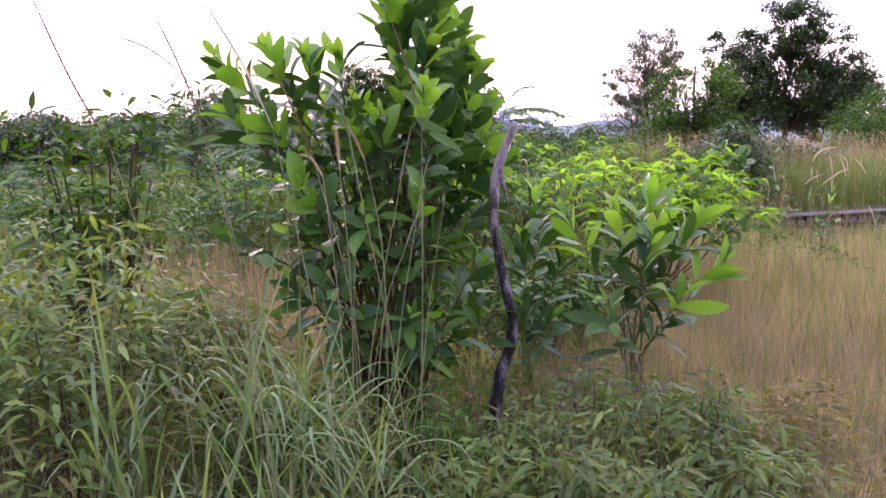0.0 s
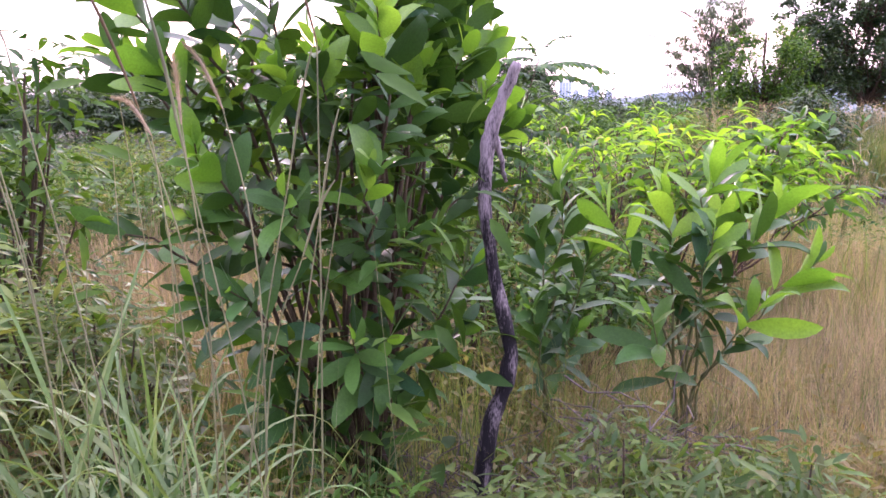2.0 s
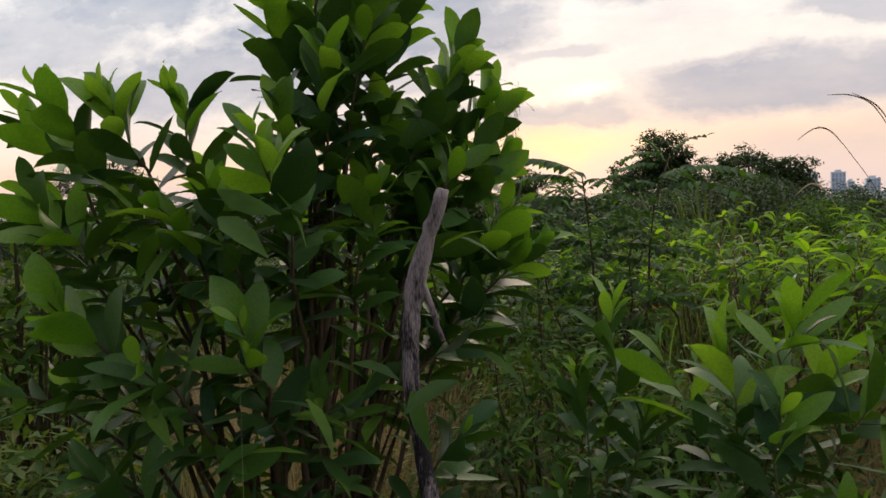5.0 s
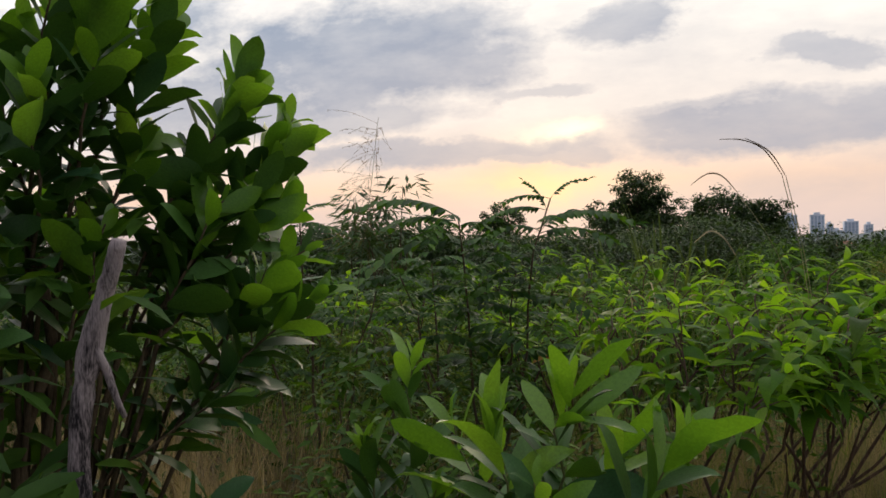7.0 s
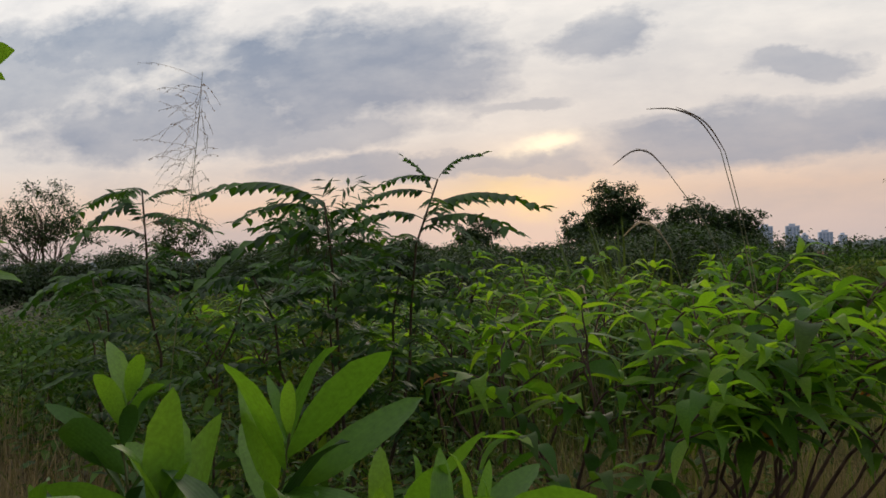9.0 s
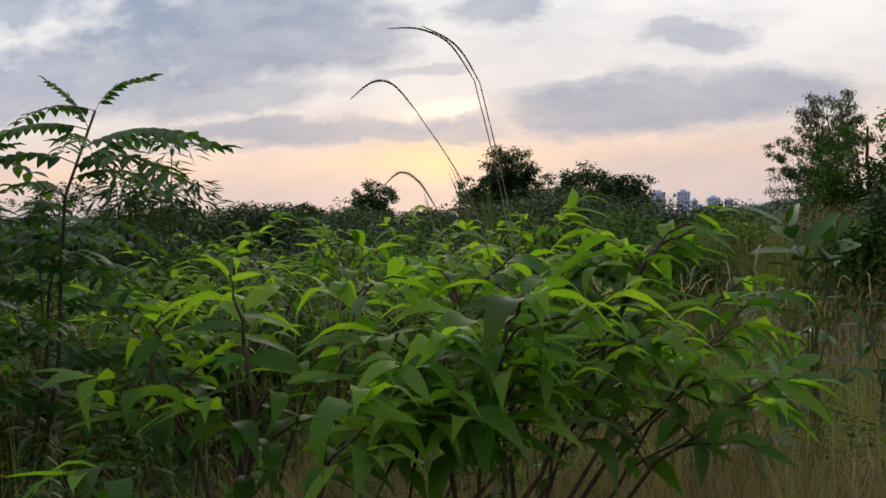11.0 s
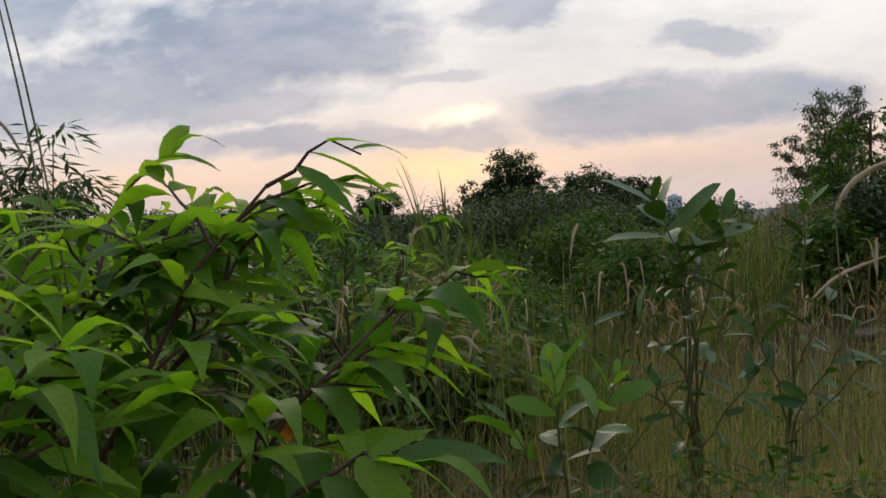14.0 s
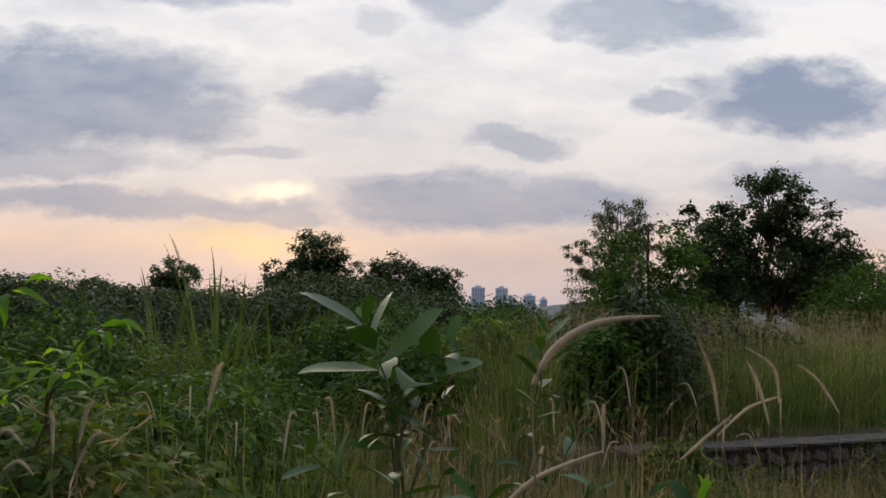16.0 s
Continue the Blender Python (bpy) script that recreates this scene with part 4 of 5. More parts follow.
def bushy(name, place, radius, height, leaves, size, ratio, material, label, group="", profile=SMALL, stems=7, hang=-0.1):
    """A wild bush: stems fanning from its foot, leaves in clumps round their ends and along them."""
    ob = empty(name, (place[0], place[1], float(ground_z(*place)) if len(place) == 2 else place[2]))
    tagged(ob, label, "bush", group)
    tw, cs, ds = [], [], []
    clumps = max(10, leaves // 34)
    for k in range(clumps):
        a = rng.uniform(0, 6.28)
        rr = radius * math.sqrt(rng.uniform(0, 1)) * rng.uniform(0.75, 1.12)
        top = height * (1.0 - 0.5 * (rr / radius) ** 2) * rng.uniform(0.45, 1.06)
        c = np.array((math.cos(a) * rr, math.sin(a) * rr, top))
        if k < stems * (3 if height < 1.6 or place[1] > 30 else 9):
            tw.append(tube_arrays(curve_points((rng.normal(0, 0.05), rng.normal(0, 0.05), -0.05), c, n=5, wobble=0.03 * radius), np.linspace(0.010, 0.003, 5) * (0.6 + height * 0.4), 5))
        m = leaves // clumps
        spread = np.array([0.15, 0.15, 0.11]) * (0.45 * radius + 0.35 * min(height, 1.5) + 0.1)
        off = np.clip(rng.normal(0, 1, (m, 3)), -1.5, 1.5)
        cs.append(c + off * spread)
        ds.append(np.column_stack([off[:, 0] + rng.normal(0, 0.6, m), off[:, 1] + rng.normal(0, 0.6, m), rng.normal(hang - 0.25, 0.45, m)]))
    cs, ds = np.concatenate(cs), np.concatenate(ds)
    ok = cs[:, 2] > 0.02
    cs, ds = cs[ok], ds[ok]
    L = size * rng.uniform(0.6, 1.2, len(cs))
    up = np.tile((0, 0, 1.0), (len(cs), 1)) + rng.normal(0, 0.32, (len(cs), 3))
    v, q = diamond_arrays(cs, ds, up, L, L * ratio) if place[1] > 9 else leaf_arrays(cs, ds, up, L, L * ratio, profile)[:2]
    wood = part("stem", join(tw), M_BARK, ob)
    wood["kind"] = "stuff"
    crown = part("foliage", (v, q), material, ob)
    crown["kind"] = "stuff"
    return ob


G = "wild bushes of the thicket"
bushy("leafy_bush", (-0.42, 3.75), 0.5, 1.12, 2300, 0.085, 0.28, M_YELLOWHERB, "yellow-green bush with slim leaves beside tall grass", profile=SLIM)
bushy("leafy_bush", (-0.1, 4.35), 0.4, 1.0, 1500, 0.08, 0.28, M_YELLOWHERB, "small-leaved green bush touching the acacia")
bushy("leafy_bush", (-1.2, 4.3), 0.6, 1.05, 2000, 0.08, 0.28, M_YELLOWHERB, "low green bush in the thicket", G)
bushy("herb_clump", (1.65, 4.1), 0.35, 0.55, 1071, 0.062, 0.3, M_YELLOWHERB, "low weeds with reddish leaves", "weeds by the pole")
bushy("herb_clump", (1.95, 4.2), 0.32, 0.5, 952, 0.062, 0.3, M_HERB, "low weeds with reddish leaves", "weeds by the pole")
bushy("herb_clump", (1.35, 3.75), 0.3, 0.42, 831, 0.062, 0.3, M_YELLOWHERB, "low weeds with reddish leaves", "weeds by the pole")
bushy("herb_clump", (0.95, 3.75), 0.32, 0.5, 1071, 0.06, 0.3, M_BUSH, "dark low weeds under the acacia", "weeds by the pole")
bushy("herb_clump", (0.45, 3.75), 0.32, 0.6, 1071, 0.06, 0.3, M_BUSH, "dark low weeds under the acacia", "weeds by the pole")
for x, y, r, h in ((1.55, 3.55, 0.26, 0.56), (1.85, 3.8, 0.24, 0.6), (2.15, 3.95, 0.22, 0.58), (1.25, 3.4, 0.22, 0.42), (1.7, 3.3, 0.24, 0.5), (2.05, 3.55, 0.24, 0.55), (2.4, 4.1, 0.24, 0.5), (1.45, 3.9, 0.24, 0.5), (2.3, 3.7, 0.22, 0.45), (1.0, 3.45, 0.24, 0.42)):
    bushy("herb_clump", (x, y), r, h, 520, 0.085, 0.26, M_YELLOWHERB, "thin upright weeds with slim yellow-green leaves", "weeds by the pole", SLIM)
for x, y, r, h in ((1.75, 6.0, 0.45, 0.95), (1.1, 6.3, 0.5, 1.05), (2.0, 6.5, 0.4, 0.85)):
    bushy("leafy_bush", (x, y), r, h, 1500, 0.085, 0.34, M_BUSH, "dark leafy bush under the feathery plants", G)
bushy("herb_clump", (2.3, 4.4), 0.3, 0.4, 714, 0.062, 0.3, M_HERB, "low green weeds in the dry grass", "weeds by the pole")
bushy("tall_shrub", (-0.75, 5.0), 0.42, 1.88, 1300, 0.10, 0.36, M_BUSH, "tall loose shrub rising against the sky", profile=SLIM, stems=5)
for k in range(40):
    x, y = rng.uniform(-9, 1.2), rng.uniform(9.0, 19)
    if k < 13:
        x, y = rng.uniform(-4.8, -0.6), rng.uniform(5.0, 9)
    h = rng.uniform(0.7, 1.0) + 0.014 * y + 0.5 * float(smooth(8, 13.5, y))
    bushy("leafy_bush", (x, y), rng.uniform(0.6, 1.0), h, 1700 if y < 9 else 4200, 0.075, 0.38, M_BUSH if rng.random() < 0.65 else M_HERB, "tangled green bush in the overgrown thicket", G)
for x, y, r, h, m in ((2.0, 11.5, 0.9, 1.3, M_BUSH), (1.2, 13.5, 1.1, 1.6, M_BUSH), (2.9, 13.0, 0.9, 1.4, M_BUSH), (0.3, 11.0, 0.9, 1.35, M_BUSH), (3.0, 10.8, 0.7, 1.15, M_HERB), (0.3, 16.5, 1.2, 1.9, M_BUSH), (2.6, 15.5, 1.0, 1.35, M_BUSH), (7.5, 17.9, 0.8, 1.5, M_TREE), (6.6, 16.7, 0.5, 1.25, M_BUSH), (7.15, 17.0, 0.55, 1.7, M_TREE), (7.1, 15.45, 0.4, 0.7, M_HERB), (2.0, 26, 1.9, 2.2, M_TREE), (4.6, 27, 1.7, 1.9, M_TREE), (-0.4, 27, 1.9, 2.5, M_TREE), (-3.2, 25, 1.9, 2.4, M_TREE), (6.6, 28.5, 1.4, 1.6, M_TREE), (3.6, 23, 1.2, 1.5, M_BUSH), (1.0, 22.5, 1.2, 1.7, M_BUSH),
                      (-1.6, 14, 1.0, 1.7, M_BUSH), (8.6, 21, 1.3, 1.5, M_TREE), (7.2, 20.5, 0.9, 1.3, M_TREE), (10.2, 21.6, 1.2, 1.3, M_TREE), (17.3, 30, 2.0, 3.0, M_BUSH), (19.5, 31, 1.8, 2.8, M_BUSH), (6.0, 24, 1.4, 1.5, M_BUSH), (4.4, 18, 1.0, 1.3, M_BUSH), (3.4, 20, 1.2, 1.6, M_BUSH), (5.5, 20, 1.0, 1.2, M_HERB)):
    bushy("leafy_bush", (x, y), r, h, int(3600 + 2400 * r), 0.085 + 0.002 * y, 0.4, m, "leafy green bush at the edge of the field", G)
for x, y in ((-3.0, 14.6), (-2.3, 14.5), (-3.5, 16.2)):
    bushy("willowy_shrub", (x, y), 0.8, 3.1 if x > -3.2 else 2.9, 900, 0.29, 0.2, M_NARROW, "slender shrub with narrow leaves against the sky", "narrow-leaved shrubs", SLIM)


def undergrowth(name, n, x0, x1, y0, y1, height, size, material, label, keep=None):
    """Low leaves that cover the earth between the bushes."""
    p = scatter(n, x0, x1, y0, y1, keep)
    z = ground_z(p[:, 0], p[:, 1]) + height * patchy(p[:, 0], p[:, 1], 1.3) * rng.random(n) ** 0.7
    pos = np.column_stack([p, z])
    way = np.column_stack([rng.normal(0, 1, n), rng.normal(0, 1, n), rng.normal(0, 0.45, n)])
    L = size * rng.uniform(0.5, 1.25, n)
    ob = new(name, mesh_from(name, *diamond_arrays(pos, way, np.tile((0, 0, 1.0), (n, 1)) + rng.normal(0, 0.45, (n, 3)), L, L * 0.38), material))
    tagged(ob, label, "weeds", kind="stuff")


undergrowth("undergrowth", 22000, -4.5, 1.5, 2.4, 7.5, 0.6, 0.062, M_OLIVE, "tangle of low weeds under the bushes", lambda x, y: np.hypot(x - 1.2, y - 1.5) > 1.2)
undergrowth("undergrowth", 9000, 1.3, 2.9, 3.0, 5.6, 0.5, 0.062, M_OLIVE, "tangle of low yellow-green weeds round the pole")
undergrowth("undergrowth", 60000, -12, 3.6, 6.5, 20, 0.95, 0.085, M_BUSH, "dark green tangle of low plants in the thicket", lambda x, y: x < 1.8 + 0.16 * y)
undergrowth("undergrowth", 24000, 3.2, 9.5, 8.5, 19, 0.6, 0.07, M_BUSH, "low green weeds scattered in the dry grass", lambda x, y: (patchy(x, y, 0.8) > 0.5) & ((y - WALL_A[1]) * WALL_WAY[0] < (x - WALL_A[0]) * WALL_WAY[1] - 0.1))
def by_wall(x, y):
    d = (x - WALL_A[0]) * WALL_OUT[0] + (y - WALL_A[1]) * WALL_OUT[1]
    return (d > -0.55) & (d < -0.12) & (patchy(x, y, 1.1) > 0.42)


undergrowth("wall_weeds", 7000, 6.2, 13, 15.2, 18.6, 0.75, 0.07, M_HERB, "weeds growing along the foot of the wall", by_wall)
undergrowth("scrub", 60000, -45, 45, 19, 60, 1.0, 0.2, M_TREE, "dark scrub on the slope beyond the field", lambda x, y: (np.abs(x) < y * 0.8) & ((x - 4.5 < 0.03 * (y - 7)) | (x - 4.5 > 0.15 * (y - 7)) | (y < 30)))


# ---- trees and distance ----
def tree(name, place, height, crowns, leaves, size, ratio, material, label, trunk_r=0.18, hang=-0.3):
    """crowns: masses of foliage (dx, dy, z, rx, rz); each gets limbs, clumps at the twigs' ends, and gaps."""
    z0 = float(ground_z(*place))
    ob = empty(name, (place[0], place[1], z0))
    tagged(ob, label, "tree")
    tw, cs, ds = [], [], []
    tw.append(tube_arrays(curve_points((0, 0, -0.3), (crowns[0][0] * 0.6, 0, height * 0.75), n=9, wobble=trunk_r * 0.4), np.linspace(trunk_r, trunk_r * 0.35, 9), 8))
    total = sum(c[3] * c[3] * c[4] for c in crowns)
    for dx, dy, z, rx, rz in crowns:
        share = int(2.2 * leaves * rx * rx * rz / total)
        clumps = max(14, share // 55)
        start = np.array((dx * 0.35, dy * 0.35, max(0.25 * height, z - rz * 1.4)))
        for k in range(clumps):
            d = unit(rng.normal(0, 1, 3))
            rad = rng.uniform(0.45, 1.06) if k % 3 else rng.uniform(0.9, 1.12)
            c = np.array((dx, dy, z)) + d * np.array([rx, rx * 0.9, rz]) * rad
            if k % 2 == 0:
                tw.append(tube_arrays(curve_points(start, c, n=5, wobble=0.06 * rx), np.linspace(trunk_r * 0.3, trunk_r * 0.06, 5), 5))
            m = share // clumps
            cs.append(c + rng.normal(0, 1, (m, 3)) * np.array([0.115, 0.115, 0.09]) * (rx * 0.75 + 0.35))
            ds.append(np.column_stack([rng.normal(0, 1, m), rng.normal(0, 1, m), rng.normal(hang, 0.5, m)]))
    cs, ds = np.concatenate(cs), np.concatenate(ds)
    L = size * rng.uniform(0.6, 1.25, len(cs))
    v, q = diamond_arrays(cs, ds, np.tile((0, 0, 1.0), (len(cs), 1)) + rng.normal(0, 0.6, (len(cs), 3)), L, L * ratio)
    part("trunk", join(tw), M_BARK, ob, "dark trunk and limbs")
    crown = part("crown", (v, q), material, ob)
    crown["kind"] = "stuff"
    return ob


gz = lambda x, y: float(ground_z(x, y))
# heights below are over the eye's level plane, so the foot's depth is added
def over(x, y, *cr):
    d = gz(x, y)
    return [(a, b, c - d, r, h) for a, b, c, r, h in cr]


tree("eucalyptus_tree", (16.3, 60), 10.5, over(16.3, 60, (0.9, 0, 7.3, 1.7, 1.7), (-1.8, 0, 5.0, 1.0, 1.2), (0.5, 0, 4.6, 1.9, 1.5), (-0.6, 0, 2.8, 1.8, 1.6), (2.2, 0, 6.0, 1.2, 1.5)), 5200, 0.30, 0.24, M_TREE_PALE, "pale eucalyptus tree with hanging open foliage", 0.16, -1.1)
tree("broadleaf_tree", (27.8, 62), 13, over(27.8, 62, (0, 0, 9.3, 2.6, 2.0), (-2.6, 0, 7.2, 2.2, 1.8), (2.7, 0, 7.6, 2.6, 1.7), (4.6, 0, 5.0, 2.6, 1.8), (-4.0, 0, 5.2, 2.0, 1.8), (0.5, 0, 4.6, 3.4, 2.2), (-5.2, 0, 7.4, 1.3, 1.4)), 9500, 0.36, 0.42, M_TREE, "large dark broadleaf tree at the field's far edge", 0.3)
tree("broadleaf_tree", (33.5, 66), 10, over(33.5, 66, (0, 0, 4.6, 3.0, 2.2), (3.2, 0, 4.0, 2.6, 2.0), (-3, 0, 3.2, 2.6, 1.8)), 5000, 0.36, 0.42, M_TREE, "dark broadleaf tree in the far row", 0.22)
tree("broadleaf_tree", (23.3, 60), 9, over(23.3, 60, (0, 0, 5.0, 2.2, 2.4), (0.4, 0, 2.4, 2.6, 1.8), (-2.6, 0, 1.9, 2.0, 1.3)), 4200, 0.34, 0.42, M_TREE, "dark broadleaf tree in the far row", 0.2)
tree("round_tree", (12.4, 36), 6, over(12.4, 36, (0, 0, 3.2, 1.7, 1.5), (-0.6, 0, 1.6, 1.6, 1.3), (0.9, 0, 1.6, 1.5, 1.2)), 3600, 0.2, 0.45, M_BUSH, "green round-crowned tree before the eucalyptus", 0.12)
tree("hill_tree", (-5.8, 80), 11, over(-5.8, 80, (0.2, 0, 6.2, 2.3, 2.1), (-2.6, 0, 4.3, 1.8, 1.4), (2.2, 0, 4.6, 2.0, 1.4), (0, 0, 2.6, 4.0, 2.2)), 9500, 0.36, 0.42, M_TREE, "dark bushy tree against the evening sky", 0.2)
tree("hill_tree", (2.0, 78), 8.5, over(2.0, 78, (0, 0, 4.1, 2.8, 1.9), (3.0, 0, 3.4, 1.9, 1.5), (4.8, 0, 4.3, 1.0, 0.7), (-2, 0, 2.4, 2.6, 1.6), (2, 0, 1.8, 3.6, 2.0)), 9500, 0.36, 0.42, M_TREE, "dark low tree with ragged twigs", 0.2)
tree("hill_tree", (-22.5, 95), 9, over(-22.5, 95, (0, 0, 4.2, 2.4, 1.7), (-1.2, 0, 2.4, 3.0, 1.6)), 3200, 0.4, 0.42, M_TREE, "small round tree on the skyline", 0.2)
tree("hill_tree", (-31, 95), 7, over(-31, 95, (0, 0, 2.2, 2.2, 1.4), (3, 0, 1.6, 2.0, 1.0)), 2400, 0.4, 0.42, M_TREE, "small tree on the skyline", 0.18)
tree("hill_tree", (-54, 62), 12, over(-54, 62, (0, 0, 6.6, 3.4, 2.4), (3.5, 0, 4.2, 2.6, 2), (-3, 0, 4.4, 3.4, 2.2)), 3600, 0.3, 0.42, M_TREE, "dark round tree on the hill's brow", 0.2)
tree("hill_tree", (-39, 62), 8, over(-39, 62, (0, 0, 3.6, 2.4, 1.5), (-3, 0, 2.6, 2.2, 1.4)), 1600, 0.3, 0.42, M_TREE, "small dark tree on the hill's brow", 0.15)
for k in range(24):
    x = -44 + 2.6 * k + rng.normal(0, 0.7)
    y = 44 + rng.normal(0, 3)
    if 4.8 < x < 11.5:
        continue
    bushy("dark_bush", (x, y), rng.uniform(2.2, 3.0), (2.1 if x < 3 else 1.4) + rng.uniform(-0.6, 0.6) - gz(x, y), 9000, 0.28, 0.42, M_TREE, "dark dense bush below the skyline trees", "bushes on the hill's brow")


def glass_tower(name, place, w, d, h, rows, cols, wall, label):
    """A far block of flats with floors, window bands and a roof box."""
    ob = empty(name, place)
    tagged(ob, label, "building", "towers of the far city")
    def box(x0, x1, y0, y1, z0, z1):
        v = np.array([(x, y, z) for z in (z0, z1) for x, y in ((x0, y0), (x1, y0), (x1, y1), (x0, y1))])
        return v, np.array([(0, 1, 5, 4), (1, 2, 6, 5), (2, 3, 7, 6), (3, 0, 4, 7), (4, 5, 6, 7), (3, 2, 1, 0)])
    def flat(o):
        o.data.polygons.foreach_set("use_smooth", np.zeros(len(o.data.polygons), bool))
    flat(part("wall", box(-w / 2, w / 2, 0, d, 0, h), wall, ob))
    flat(part("roof_box", box(-w / 4, w / 5, d * 0.2, d * 0.8, h + 0.01, h + 5), wall, ob))
    fw, fh = w / cols, h / rows
    for i in range(cols):
        flat(part("window_strip", box(-w / 2 + fw * (i + 0.2), -w / 2 + fw * (i + 0.8), -0.6, -0.05, 6, h - 3), M_TOWER_GLASS, ob))
    for j in range(2, rows, 3):
        flat(part("floor_band", box(-w / 2 - 0.4, w / 2 + 0.4, -1.0, -0.65, j * fh, j * fh + 1.1), wall, ob))
    return ob


# air haze is painted into the base colours of facades, glass and hills
M_TOWER = rough_material("haze_tinted_facade", (0.66, 0.71, 0.82), (0.76, 0.80, 0.88), 0.02, 0.8, 0.0)
M_TOWER_GLASS = rough_material("haze_tinted_glass", (0.34, 0.44, 0.58), (0.42, 0.52, 0.66), 0.02, 0.35, 0.0)
M_HILL = rough_material("haze_tinted_hill", (0.10, 0.13, 0.15), (0.17, 0.20, 0.21), 0.01, 0.95, 0.0)
M_ROOF = rough_material("tiled_roof", (0.22, 0.09, 0.06), (0.32, 0.15, 0.10), 3, 0.85, 0.3)
M_HOUSE = rough_material("plaster", (0.5, 0.48, 0.45), (0.65, 0.62, 0.58), 2, 0.85, 0.1)
for u, w, top, cols in ((0.0680, 34, 58, 5), (0.0975, 30, 57, 4), (0.1085, 14, 34, 2), (0.1330, 30, 40, 4), (0.1500, 16, 32, 3), (0.1180, 24, 20, 4), (0.0560, 20, 16, 3)):
    glass_tower("tower_block", (u * 2000, 2000 + 20 * cols, -5.5), w, 26, top + 5.5, 18, cols, M_TOWER, "hazy blue-grey tower block in the far city")


def ridge(name, y, x0, x1, heights, label):
    n = len(heights)
    xs = np.linspace(x0, x1, 160)
    top = np.interp(xs, np.linspace(x0, x1, n), heights) + 1.0 * np.sin(xs * 0.11) + 0.8 * np.sin(xs * 0.043 + 1) + rng.normal(0, 0.5, 160)
    v, q = [], []
    for k in range(160):
        v += [(xs[k], y - 60, -6), (xs[k], y, max(top[k], -5)), (xs[k], y + 80, -6)]
    for k in range(159):
        b = 3 * k
        q += [(b, b + 3, b + 4, b + 1), (b + 1, b + 4, b + 5, b + 2)]
    ob = new(name, mesh_from(name, np.array(v), np.array(q), M_HILL))
    tagged(ob, label, "hill", kind="structure")


# both ridges share the blue-grey colour that stands in for haze
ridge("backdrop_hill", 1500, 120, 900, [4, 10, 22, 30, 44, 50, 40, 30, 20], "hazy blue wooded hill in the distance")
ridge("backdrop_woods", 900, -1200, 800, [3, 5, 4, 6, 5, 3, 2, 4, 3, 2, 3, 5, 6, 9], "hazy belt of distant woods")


def far_house():
    ob = empty("house", (25.0, 190, -5.6))
    tagged(ob, "small pale house with a red hipped roof among trees", "house")
    v = np.array([(x, y, z) for z in (0, 4.3) for x, y in ((-4, 0), (4, 0), (4, 7), (-4, 7))])
    q = np.array([(0, 1, 5, 4), (1, 2, 6, 5), (2, 3, 7, 6), (3, 0, 4, 7), (4, 5, 6, 7)])
    part("wall", (v, q), M_HOUSE, ob)
    r = np.array([(-4.7, -0.7, 4.31), (4.7, -0.7, 4.31), (4.7, 7.7, 4.31), (-4.7, 7.7, 4.31), (-1.5, 3.5, 6.6), (1.5, 3.5, 6.6)])
    part("roof", (r, np.array([(0, 1, 5, 4), (1, 2, 5, 5), (2, 3, 4, 5), (3, 0, 4, 4)])[[0, 2]]), M_ROOF, ob)
    for sx in (-1, 1):
        part("roof_end", (r[[0, 3, 4, 4]] if sx < 0 else r[[2, 1, 5, 5]], np.array([(0, 1, 2, 3)])), M_ROOF, ob)
    for x in (-2.3, 0.0, 2.3):
        w = np.array([(x - 0.6, -0.04, 1.4), (x + 0.6, -0.04, 1.4), (x + 0.6, -0.04, 3.0), (x - 0.6, -0.04, 3.0)])
        part("window", (w, np.array([(0, 1, 2, 3)])), M_TOWER_GLASS, ob)


far_house()
for x, y, h in ((15, 150, 1.2), (19, 160, 2.0), (26, 165, 1.5), (30, 150, 2.8), (12, 170, 1.0), (34, 170, 3.5)):
    bushy("far_bush", (x, y), 4.5, 4.8 + h, 2200, 0.6, 0.42, M_TREE, "dark far bush on the lower slope", "bushes on the lower slope")


